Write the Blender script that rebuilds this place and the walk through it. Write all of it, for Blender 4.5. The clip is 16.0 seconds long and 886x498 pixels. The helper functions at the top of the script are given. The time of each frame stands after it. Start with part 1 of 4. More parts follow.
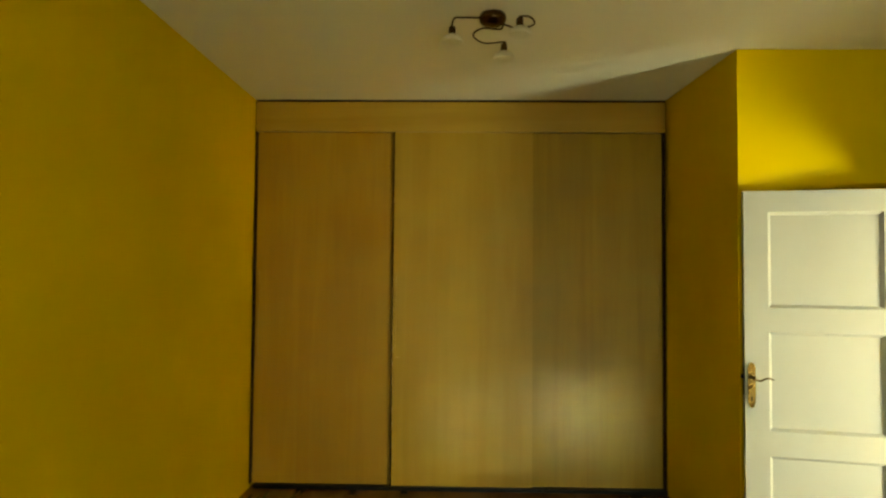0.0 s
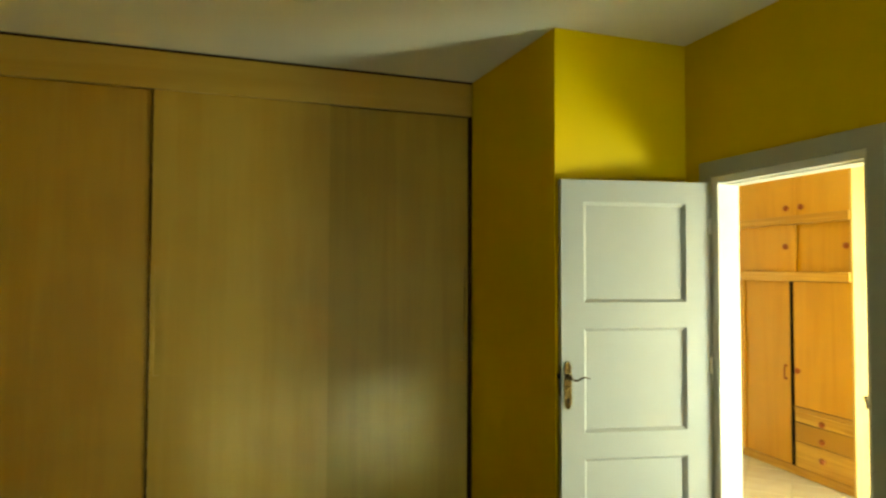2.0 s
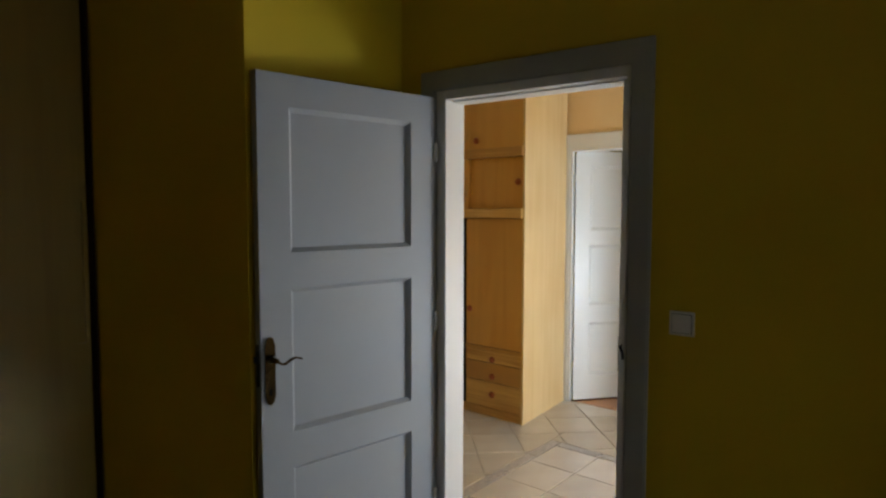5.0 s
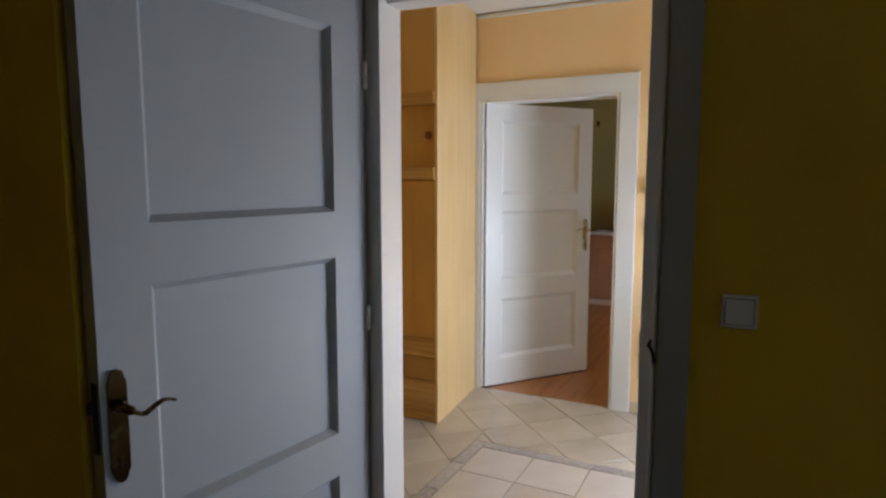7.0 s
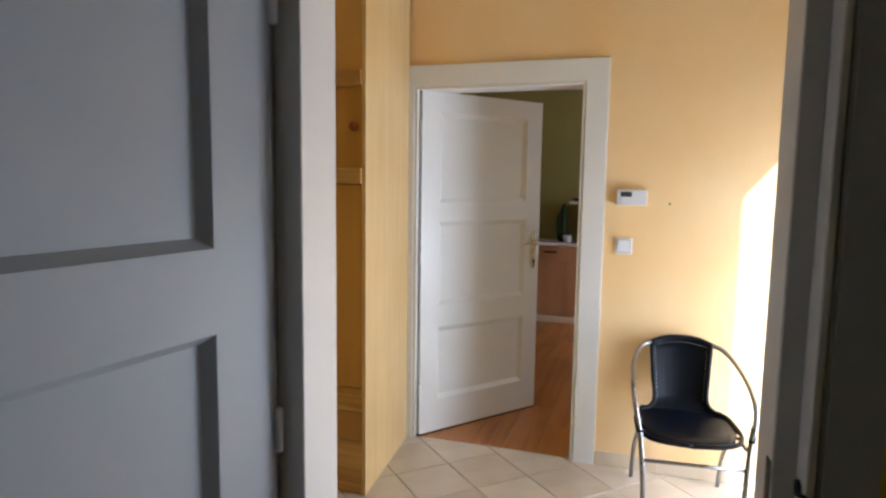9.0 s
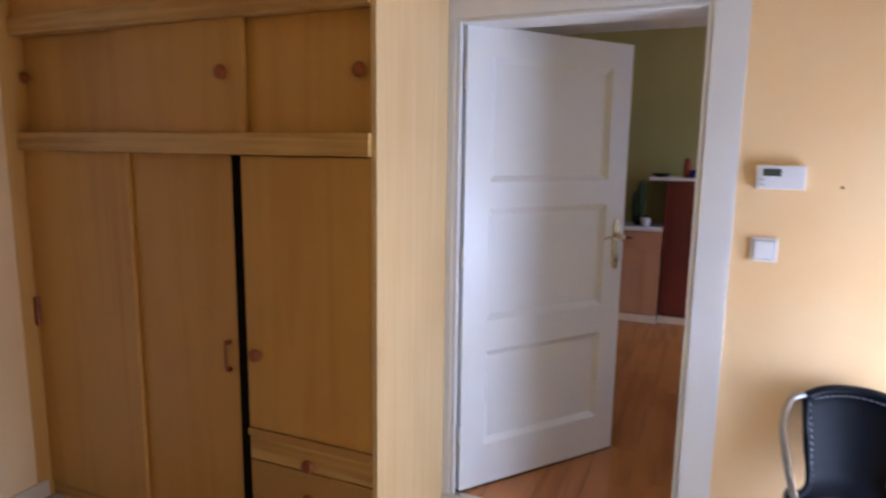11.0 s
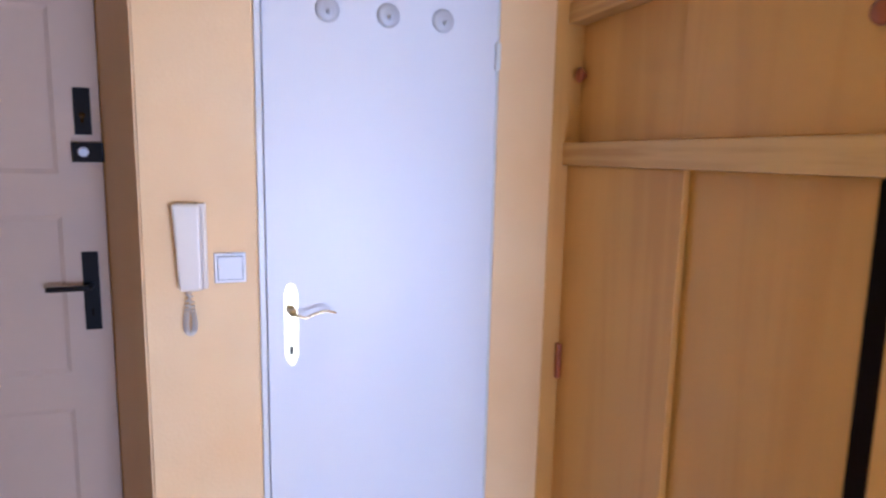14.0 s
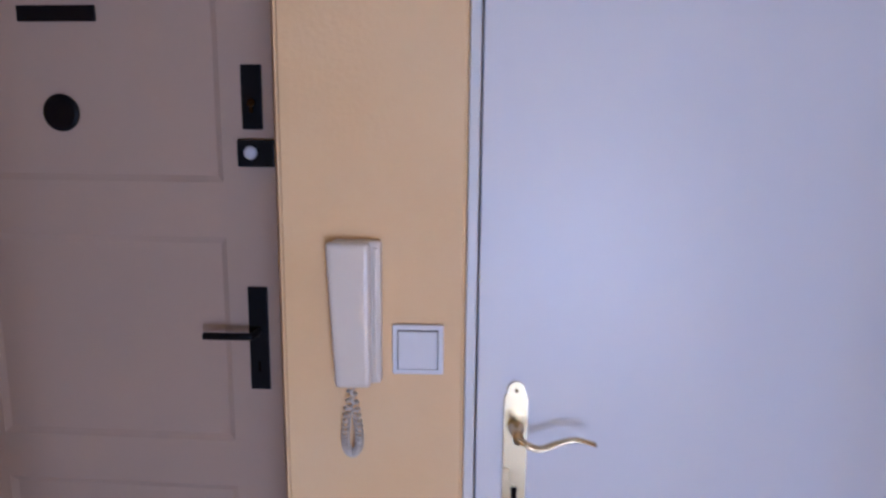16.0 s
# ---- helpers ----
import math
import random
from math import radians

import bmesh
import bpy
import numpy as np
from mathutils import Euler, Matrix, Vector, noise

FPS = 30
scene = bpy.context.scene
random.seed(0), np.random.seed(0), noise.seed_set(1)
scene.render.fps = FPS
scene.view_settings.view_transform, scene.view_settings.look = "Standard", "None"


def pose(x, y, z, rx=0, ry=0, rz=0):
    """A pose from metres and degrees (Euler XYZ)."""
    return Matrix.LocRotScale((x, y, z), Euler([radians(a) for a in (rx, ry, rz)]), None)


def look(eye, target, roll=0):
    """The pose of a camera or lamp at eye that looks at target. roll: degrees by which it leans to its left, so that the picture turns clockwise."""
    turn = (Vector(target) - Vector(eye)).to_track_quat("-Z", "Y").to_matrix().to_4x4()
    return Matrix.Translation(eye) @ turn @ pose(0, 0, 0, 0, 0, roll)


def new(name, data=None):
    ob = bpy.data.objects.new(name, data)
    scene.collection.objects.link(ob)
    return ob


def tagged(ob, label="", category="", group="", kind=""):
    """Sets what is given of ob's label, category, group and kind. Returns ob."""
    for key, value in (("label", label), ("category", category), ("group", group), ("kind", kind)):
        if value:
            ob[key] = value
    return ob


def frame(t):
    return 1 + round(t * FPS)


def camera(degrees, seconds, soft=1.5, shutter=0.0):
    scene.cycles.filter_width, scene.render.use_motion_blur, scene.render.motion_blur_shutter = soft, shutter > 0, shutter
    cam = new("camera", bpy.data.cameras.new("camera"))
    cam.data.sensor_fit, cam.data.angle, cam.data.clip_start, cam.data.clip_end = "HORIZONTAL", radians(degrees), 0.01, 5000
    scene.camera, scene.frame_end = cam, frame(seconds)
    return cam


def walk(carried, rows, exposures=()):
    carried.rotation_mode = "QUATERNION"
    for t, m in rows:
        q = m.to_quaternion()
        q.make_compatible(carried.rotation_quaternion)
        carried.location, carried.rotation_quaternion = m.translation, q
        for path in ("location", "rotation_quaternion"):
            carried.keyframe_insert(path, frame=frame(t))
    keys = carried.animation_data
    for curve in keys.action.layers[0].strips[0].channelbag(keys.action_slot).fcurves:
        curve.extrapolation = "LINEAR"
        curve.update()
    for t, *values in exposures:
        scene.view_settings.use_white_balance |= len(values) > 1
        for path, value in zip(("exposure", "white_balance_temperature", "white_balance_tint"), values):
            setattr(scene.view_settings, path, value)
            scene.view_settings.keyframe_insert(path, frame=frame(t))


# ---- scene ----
cam = camera(71.1, 16.0, soft=2.4, shutter=0.4)
PATH = [
    (0, (1.076, 0.047, 1.552), (0.911, 2.039, 1.627), 0.5),
    (0.5, (0.984, 0.223, 1.558), (0.974, 2.221, 1.641), 0.4),
    (1, (0.996, 0.354, 1.572), (1.131, 2.348, 1.651), 0.3),
    (1.5, (0.991, 0.473, 1.545), (1.303, 2.447, 1.631), 0.2),
    (2, (1.004, 0.655, 1.542), (1.54, 2.581, 1.609), 0.2),
    (2.5, (1.031, 0.813, 1.547), (1.778, 2.668, 1.569), 0.3),
    (3, (1.02, 1.03, 1.547), (2.005, 2.77, 1.518), 0.5),
    (3.5, (1.024, 1.193, 1.539), (2.199, 2.81, 1.481), 0.5),
    (4, (1.067, 1.328, 1.532), (2.385, 2.831, 1.455), 0.4),
    (4.5, (1.109, 1.498, 1.534), (2.545, 2.887, 1.436), 0.2),
    (4.7, (1.147, 1.561, 1.541), (2.619, 2.91, 1.428), 0.1),
    (6.8, (1.581, 2.271, 1.465), (3.344, 3.192, 1.258), 0.2),
    (7, (1.651, 2.349, 1.471), (3.426, 3.242, 1.246), -0.0),
    (7.5, (1.81, 2.464, 1.452), (3.606, 3.308, 1.201), -0.0),
    (8, (1.963, 2.622, 1.481), (3.805, 3.366, 1.246), 0.5),
    (8.5, (2.113, 2.744, 1.491), (3.994, 3.391, 1.278), 0.9),
    (8.7, (2.184, 2.772, 1.484), (4.074, 3.39, 1.272), 0.7),
    (10.8, (3.172, 3.046, 1.488), (5.013, 3.741, 1.172), 0.7),
    (11, (3.224, 3.088, 1.485), (5.039, 3.858, 1.174), 0.8),
    (11.5, (3.358, 3.1, 1.476), (5.007, 4.194, 1.188), 0.8),
    (12, (3.513, 3.119, 1.486), (4.872, 4.56, 1.205), 0.8),
    (12.5, (3.647, 3.291, 1.482), (4.788, 4.911, 1.208), 1.1),
    (13, (3.723, 3.469, 1.473), (4.689, 5.2, 1.206), 1.3),
    (13.5, (3.767, 3.63, 1.483), (4.59, 5.43, 1.197), 1.4),
    (14, (3.856, 3.793, 1.484), (4.466, 5.674, 1.189), 1.2),
    (14.5, (3.913, 3.991, 1.486), (4.34, 5.922, 1.185), 1.3),
    (15, (3.93, 4.202, 1.482), (4.182, 6.164, 1.183), 1.3),
    (15.5, (3.924, 4.398, 1.494), (4.004, 6.37, 1.169), 0.7),
    (16, (3.917, 4.6, 1.493), (3.792, 6.569, 1.168), 0.6),
]
# exposure and white balance: the picture darkens as the camera turns to the bright hall
EXPOSURES = [(0.0, 3.75, 13500, -22), (0.5, 3.7, 13000, -29), (1.0, 3.62, 12300, -30), (1.5, 3.57, 10700, -30), (2.0, 3.62, 9300, -28), (2.5, 3.62, 8000, -24), (3.0, 3.3, 6850, -13), (3.5, 2.65, 6200, -4), (4.0, 2.05, 5900, 0),
             (4.5, 1.6, 5850, 3), (7.0, 1.5, 5450, 11), (8.5, 1.55, 5600, 11), (11.0, 1.55, 5000, 22), (11.5, 1.5, 4850, 22), (12.0, 2.05, 4750, 21), (12.5, 2.45, 4650, 23), (13.0, 2.72, 4700, 25), (13.5, 2.75, 4560, 25), (14.5, 2.35, 4480, 24), (15.5, 1.98, 4500, 25), (16.0, 1.9, 4560, 26)]
walk(cam, [(t, look(eye, target, roll)) for t, eye, target, roll in PATH], EXPOSURES)

# ---- light ----
world = bpy.data.worlds.new("sky")
scene.world = world
world.use_nodes = True
_wn = world.node_tree
_sky = _wn.nodes.new("ShaderNodeTexSky")
_sky.sky_type = "NISHITA"
_sky.sun_disc = False
_sky.sun_elevation = radians(43)
_sky.sun_rotation = radians(219)
_wn.links.new(_sky.outputs["Color"], _wn.nodes["Background"].inputs["Color"])
_wn.nodes["Background"].inputs["Strength"].default_value = 0.12

SUN_DIR = Vector((0.8, 1.0, -1.2)).normalized()
sun_data = bpy.data.lights.new("sun", "SUN")
sun_data.energy, sun_data.angle, sun_data.color = 5.0, radians(0.6), (1.0, 0.94, 0.84)
sun = new("sun", sun_data)
sun.matrix_world = Matrix.Translation((2, -6, 8)) @ SUN_DIR.to_track_quat("-Z", "Y").to_matrix().to_4x4()


def sky_lamp(name, m, w, h, power, color):
    """The sky's light in a window's opening."""
    d = bpy.data.lights.new(name, "AREA")
    d.shape, d.size, d.size_y, d.energy, d.color = "RECTANGLE", w, h, power, color
    ob = new(name, d)
    ob.matrix_world = m
    return ob


sky_lamp("hall_window_light", look((4.98, 1.62, 0.62), (4.9, 3.0, 0.60)), 0.9, 1.0, 12.8, (0.90, 0.95, 1.0))
# lamp in an assumed, unseen window, added to light the green room
sky_lamp("assumed_room_light", look((7.6, 1.02, 1.5), (7.6, 3.0, 1.2)), 1.6, 1.4, 3.6, (0.92, 0.96, 1.0))
BEDROOM = pose(3.22, 3.42, 0, 0, 0, 3.4)
# the low daylight under the half-lowered shutter, pane by pane, spread wide; a narrow beam is added at each pane to
# throw a pale patch on the wardrobe
for pane_x, pane_w, beam_x, beam_power in ((-1.80, 1.06, -2.20, 0.045), (-0.50, 0.80, -1.42, 0.075)):
    sky_lamp("bedroom_pane_light", BEDROOM @ look((pane_x, -5.68, 0.33), (pane_x - 0.05, 0, 0.5)), pane_w, 0.5, 1.2 * pane_w, (0.80, 0.90, 1.0))
    beam = sky_lamp("wardrobe_patch_beam", BEDROOM @ look((pane_x, -5.69, 0.33), (beam_x, 1.2, 0.52)), 0.56, 0.5, beam_power, (0.50, 0.62, 1.0))
    beam.data.spread = radians(4.5)


# ---- materials ----
def mat(name, color, rough=0.5, metal=0.0, vary=0.12, scale=(3, 3, 3), fine=60.0, bump=0.05, tone=None, coat=0.0, spec=0.5, island=False, fine_amt=0.5, rvar=0.08):
    """A painted or solid surface: colour varied by broad stains and fine grain, with fine relief."""
    m = bpy.data.materials.new(name)
    m.use_nodes = True
    nt = m.node_tree
    b = nt.nodes["Principled BSDF"]
    tc = nt.nodes.new("ShaderNodeTexCoord")
    mp = nt.nodes.new("ShaderNodeMapping")
    mp.inputs["Scale"].default_value = scale
    nt.links.new(tc.outputs["Object"], mp.inputs["Vector"])
    n1 = nt.nodes.new("ShaderNodeTexNoise")
    n1.inputs["Scale"].default_value, n1.inputs["Detail"].default_value = 1.0, 5.0
    nt.links.new(mp.outputs["Vector"], n1.inputs["Vector"])
    n2 = nt.nodes.new("ShaderNodeTexNoise")
    n2.inputs["Scale"].default_value, n2.inputs["Detail"].default_value = fine, 3.0
    nt.links.new(tc.outputs["Object"], n2.inputs["Vector"])
    ramp = nt.nodes.new("ShaderNodeValToRGB")
    c = Vector(color)
    t = Vector(tone) if tone else c * (1 - vary)
    ramp.color_ramp.elements[0].position, ramp.color_ramp.elements[1].position = 0.3, 0.7
    ramp.color_ramp.elements[0].color = (*t, 1)
    ramp.color_ramp.elements[1].color = (*c, 1)
    addn = nt.nodes.new("ShaderNodeMix")
    addn.data_type = "FLOAT"
    addn.inputs[0].default_value = 0.25 * fine_amt
    nt.links.new(n1.outputs["Fac"], addn.inputs[2])
    nt.links.new(n2.outputs["Fac"], addn.inputs[3])
    src = addn.outputs[0]
    if island:
        oi = nt.nodes.new("ShaderNodeObjectInfo")
        ad = nt.nodes.new("ShaderNodeMath")
        ad.operation = "MULTIPLY_ADD"
        nt.links.new(oi.outputs["Random"], ad.inputs[0])
        ad.inputs[1].default_value = 0.3
        sb = nt.nodes.new("ShaderNodeMath")
        sb.operation = "SUBTRACT"
        nt.links.new(src, sb.inputs[0])
        sb.inputs[1].default_value = 0.15
        nt.links.new(sb.outputs[0], ad.inputs[2])
        src = ad.outputs[0]
    nt.links.new(src, ramp.inputs["Fac"])
    nt.links.new(ramp.outputs["Color"], b.inputs["Base Color"])
    rr = nt.nodes.new("ShaderNodeMapRange")
    rr.inputs["To Min"].default_value, rr.inputs["To Max"].default_value = max(rough - rvar, 0.02), min(rough + rvar, 1)
    nt.links.new(n1.outputs["Fac"], rr.inputs["Value"])
    nt.links.new(rr.outputs["Result"], b.inputs["Roughness"])
    b.inputs["Metallic"].default_value = metal
    b.inputs["Coat Weight"].default_value = coat
    b.inputs["Specular IOR Level"].default_value = spec
    if bump:
        bp = nt.nodes.new("ShaderNodeBump")
        bp.inputs["Strength"].default_value, bp.inputs["Distance"].default_value = bump, 0.004
        nt.links.new(n2.outputs["Fac"], bp.inputs["Height"])
        nt.links.new(bp.outputs["Normal"], b.inputs["Normal"])
    return m


def wood(name, light, dark, axis="z", rough=0.4, fine=42.0, strong=0.3, swirl=1.2, rings=0.0, spec=0.5):
    """Boards and veneer with the grain along one axis, each piece shifted by its own random number."""
    m = bpy.data.materials.new(name)
    m.use_nodes = True
    nt = m.node_tree
    b = nt.nodes["Principled BSDF"]
    tc = nt.nodes.new("ShaderNodeTexCoord")
    oi = nt.nodes.new("ShaderNodeObjectInfo")
    sh = nt.nodes.new("ShaderNodeVectorMath")
    sh.operation = "MULTIPLY_ADD"
    nt.links.new(oi.outputs["Random"], sh.inputs[0])
    sh.inputs[1].default_value = (7.3, 5.1, 9.7)
    nt.links.new(tc.outputs["Object"], sh.inputs[2])
    mp = nt.nodes.new("ShaderNodeMapping")
    mp.inputs["Scale"].default_value = {"x": (0.06, 1, 1), "y": (1, 0.06, 1), "z": (1, 1, 0.06)}[axis]
    nt.links.new(sh.outputs[0], mp.inputs["Vector"])
    n1 = nt.nodes.new("ShaderNodeTexNoise")
    n1.inputs["Scale"].default_value, n1.inputs["Detail"].default_value, n1.inputs["Distortion"].default_value = 5.0, 4.0, swirl
    n2 = nt.nodes.new("ShaderNodeTexNoise")
    n2.inputs["Scale"].default_value, n2.inputs["Detail"].default_value = fine, 5.0
    n3 = nt.nodes.new("ShaderNodeTexNoise")
    n3.inputs["Scale"].default_value, n3.inputs["Detail"].default_value = 1.6, 2.0
    nt.links.new(mp.outputs["Vector"], n1.inputs["Vector"])
    nt.links.new(mp.outputs["Vector"], n2.inputs["Vector"])
    nt.links.new(sh.outputs[0], n3.inputs["Vector"])
    a = nt.nodes.new("ShaderNodeMath")
    a.operation = "MULTIPLY_ADD"
    nt.links.new(n2.outputs["Fac"], a.inputs[0])
    a.inputs[1].default_value = strong
    nt.links.new(n1.outputs["Fac"], a.inputs[2])
    a2 = nt.nodes.new("ShaderNodeMath")
    a2.operation = "MULTIPLY_ADD"
    nt.links.new(n3.outputs["Fac"], a2.inputs[0])
    a2.inputs[1].default_value = 0.8
    nt.links.new(a.outputs[0], a2.inputs[2])
    ramp = nt.nodes.new("ShaderNodeValToRGB")
    top = a2
    if rings:
        # cathedral figure: bands across the board, bent by long noise
        wv = nt.nodes.new("ShaderNodeTexWave")
        wv.bands_direction = "X" if axis == "z" and rings < 0.3 else "Z"
        for key, val in (("Scale", 9.0), ("Distortion", 7.0), ("Detail", 1.5), ("Detail Scale", 1.3)):
            wv.inputs[key].default_value = val
        nt.links.new(mp.outputs["Vector"], wv.inputs["Vector"])
        top = nt.nodes.new("ShaderNodeMath")
        top.operation = "MULTIPLY_ADD"
        nt.links.new(wv.outputs["Fac"], top.inputs[0])
        top.inputs[1].default_value = rings
        off = nt.nodes.new("ShaderNodeMath")
        off.operation = "SUBTRACT"
        off.inputs[1].default_value = rings / 2
        nt.links.new(a2.outputs[0], off.inputs[0])
        nt.links.new(off.outputs[0], top.inputs[2])
    ramp.color_ramp.elements[0].position = 0.78
    ramp.color_ramp.elements[1].position = 1.0
    sc = nt.nodes.new("ShaderNodeMath")
    sc.operation = "MULTIPLY"
    sc.inputs[1].default_value = 0.83
    nt.links.new(top.outputs[0], sc.inputs[0])
    ramp.color_ramp.elements[0].color = (*light, 1)
    ramp.color_ramp.elements[1].color = (*dark, 1)
    nt.links.new(sc.outputs[0], ramp.inputs["Fac"])
    nt.links.new(ramp.outputs["Color"], b.inputs["Base Color"])
    b.inputs["Roughness"].default_value = rough
    b.inputs["Specular IOR Level"].default_value = spec
    bp = nt.nodes.new("ShaderNodeBump")
    bp.inputs["Strength"].default_value, bp.inputs["Distance"].default_value = 0.06, 0.002
    nt.links.new(n2.outputs["Fac"], bp.inputs["Height"])
    nt.links.new(bp.outputs["Normal"], b.inputs["Normal"])
    return m


def glass():
    m = bpy.data.materials.new("clear window glass")
    m.use_nodes = True
    p = m.node_tree.nodes["Principled BSDF"]
    p.inputs["Transmission Weight"].default_value, p.inputs["Roughness"].default_value, p.inputs["IOR"].default_value = 1.0, 0.0, 1.45
    return m


M_YELLOW = mat("yellow wall paint", (0.68, 0.48, 0.010), 0.55, vary=0.14, scale=(1.6, 1.6, 1.6), fine=140, bump=0.12)
M_CEIL = mat("white ceiling paint", (0.74, 0.72, 0.66), 0.85, vary=0.06, scale=(1.2, 1.2, 1.2), fine=160, bump=0.08)
M_PEACH = mat("peach wall paint", (0.85, 0.63, 0.345), 0.62, tone=(0.82, 0.54, 0.245), scale=(2.2, 2.2, 2.2), fine=110, bump=0.16)
M_GREEN = mat("olive green wall paint", (0.40, 0.36, 0.12), 0.7, vary=0.1, scale=(1.5, 1.5, 1.5), fine=120, bump=0.1)
M_WHITE = mat("white gloss door paint", (0.76, 0.76, 0.74), 0.32, vary=0.04, scale=(2, 2, 2), fine=70, bump=0.04)
# bedroom door's white, greyed so the colour carries the leaf's dimmer light
M_WHITE_DIM = mat("dimmed white door paint", (0.41, 0.43, 0.455), 0.5, vary=0.07, scale=(2, 2, 2), fine=70, bump=0.05)
M_CASING = mat("off-white door frame paint", (0.75, 0.745, 0.73), 0.4, vary=0.06, scale=(3, 3, 3), fine=80, bump=0.06)
# frame paint darkened: the shade on the bedroom-side casing is in the colour
M_CASING_SHADE = mat("shaded frame paint", (0.38, 0.38, 0.34), 0.45, vary=0.12, scale=(4, 4, 4), fine=80, bump=0.08)
M_FLUSH = mat("white satin flush door", (0.74, 0.74, 0.765), 0.40, vary=0.015, scale=(1.2, 1.2, 1.2), fine=90, bump=0.015, rvar=0.015)
M_ENTRY = mat("white lacquered entrance door", (0.58, 0.44, 0.325), 0.45, vary=0.06, scale=(1.5, 1.5, 1.5), fine=60, bump=0.04)
M_VENEER = wood("honey veneer", (0.42, 0.27, 0.048), (0.385, 0.235, 0.036), "z", 0.5, spec=0.35)
M_VENEER_X = wood("honey veneer lying", (0.42, 0.265, 0.048), (0.375, 0.225, 0.036), "x", 0.4)
M_VENEER_W = wood("darker honey veneer", (0.405, 0.237, 0.034), (0.355, 0.195, 0.026), "z", 0.52, spec=0.35)
M_VENEER_G = wood("greyer honey veneer", (0.335, 0.215, 0.030), (0.29, 0.18, 0.023), "z", 0.48, spec=0.35)
M_PINE = wood("pine veneer", (0.63, 0.338, 0.070), (0.575, 0.295, 0.056), "z", 0.48, fine=26.0, strong=0.16, swirl=2.4, rings=0.10)
M_PINE_Y = wood("pine board lying", (0.66, 0.41, 0.13), (0.47, 0.25, 0.06), "y", 0.42, fine=60.0, strong=0.45, swirl=1.2, rings=0.08)
M_PINE_SIDE = wood("pale pine side board", (0.69, 0.50, 0.24), (0.62, 0.42, 0.18), "z", 0.5, strong=0.25, rings=0.08)
M_KNOB = mat("varnished reddish wood", (0.36, 0.085, 0.015), 0.35, vary=0.3, scale=(20, 20, 20), fine=90, bump=0.05)
M_DARK = mat("dark gap", (0.010, 0.006, 0.005), 0.9, spec=0.1, vary=0.2, bump=0)
M_UMBER = mat("umber brown edge paint", (0.03, 0.013, 0.004), 0.8, spec=0.2, vary=0.25, scale=(6, 6, 6), bump=0.03)
M_BRASS = mat("polished brass", (0.70, 0.58, 0.34), 0.26, 1.0, vary=0.1, fine=80, bump=0.02)
# brass this dark because the bedroom handle's back-lit shade is put into it
M_DARKBRASS = mat("dark brass", (0.11, 0.066, 0.022), 0.26, 1.0, vary=0.3, scale=(20, 20, 20), fine=120, bump=0.03)
M_BLACK = mat("black powder-coated metal", (0.006, 0.006, 0.007), 0.45, spec=0.25, vary=0.2, fine=200, bump=0.05)
M_CHROME = mat("brushed steel tube", (0.29, 0.29, 0.30), 0.28, 1.0, vary=0.1, fine=120, bump=0.02)
M_PLASTIC = mat("white plastic", (0.76, 0.76, 0.78), 0.3, vary=0.03, fine=100, bump=0.01)
M_CREAM = mat("cream plastic", (0.78, 0.70, 0.59), 0.35, vary=0.05, fine=100, bump=0.01)
M_HOOK = mat("grey metal hook", (0.56, 0.56, 0.58), 0.45, 0.1, vary=0.15, fine=100, bump=0.02)
M_LCD = mat("grey lcd", (0.06, 0.07, 0.06), 0.2, vary=0.1, bump=0)
M_TILE = mat("beige stone-look tile", (0.62, 0.545, 0.44), 0.22, tone=(0.53, 0.445, 0.345), scale=(5, 5, 5), fine=60, bump=0.04, island=True)
M_TILE_IN = mat("pale stone-look tile", (0.66, 0.59, 0.52), 0.22, tone=(0.56, 0.48, 0.41), scale=(5, 5, 5), fine=60, bump=0.04, island=True)
M_STRIP = mat("grey patterned border tile", (0.52, 0.46, 0.42), 0.3, tone=(0.27, 0.235, 0.22), scale=(34, 34, 34), fine=90, bump=0.1, island=True)
M_GROUT = mat("grey-brown grout", (0.45, 0.385, 0.31), 0.9, vary=0.25, scale=(8, 8, 8), fine=150, bump=0.2)
M_SKIRT = mat("beige tile skirting", (0.66, 0.55, 0.41), 0.3, vary=0.10, scale=(5, 5, 5), fine=60, bump=0.04, island=True)
M_LAMINATE = wood("orange-brown laminate", (0.44, 0.175, 0.042), (0.29, 0.10, 0.022), "x", 0.30, swirl=2.0, rings=0.1)
M_FLOOR_BED = wood("dark brown laminate", (0.20, 0.10, 0.045), (0.13, 0.06, 0.025), "y", 0.10)
M_BEECH = wood("beech veneer", (0.46, 0.24, 0.12), (0.38, 0.18, 0.085), "z", 0.4)
M_CHERRY = wood("dark cherry veneer", (0.11, 0.02, 0.012), (0.07, 0.012, 0.008), "z", 0.3)
M_CACTUS = mat("dark green cactus", (0.03, 0.07, 0.025), 0.6, vary=0.4, scale=(30, 30, 30), fine=120, bump=0.4)
M_RED = mat("brick-red glaze", (0.36, 0.06, 0.02), 0.35, vary=0.2, scale=(20, 20, 20), fine=90, bump=0.03)
M_BLUE = mat("dark blue glass", (0.02, 0.02, 0.22), 0.2, vary=0.15, scale=(20, 20, 20), fine=90, bump=0.01)
M_LAMPMETAL = mat("dark antique bronze", (0.10, 0.055, 0.025), 0.25, 1.0, vary=0.3, scale=(20, 20, 20), fine=100, bump=0.03)
M_OPAL = mat("frosted white glass", (0.62, 0.60, 0.52), 0.35, vary=0.05, fine=60, bump=0.02)
M_CORD = mat("grey coiled cable", (0.68, 0.62, 0.55), 0.4, vary=0.1, fine=100, bump=0.02)
M_GLASS = glass()
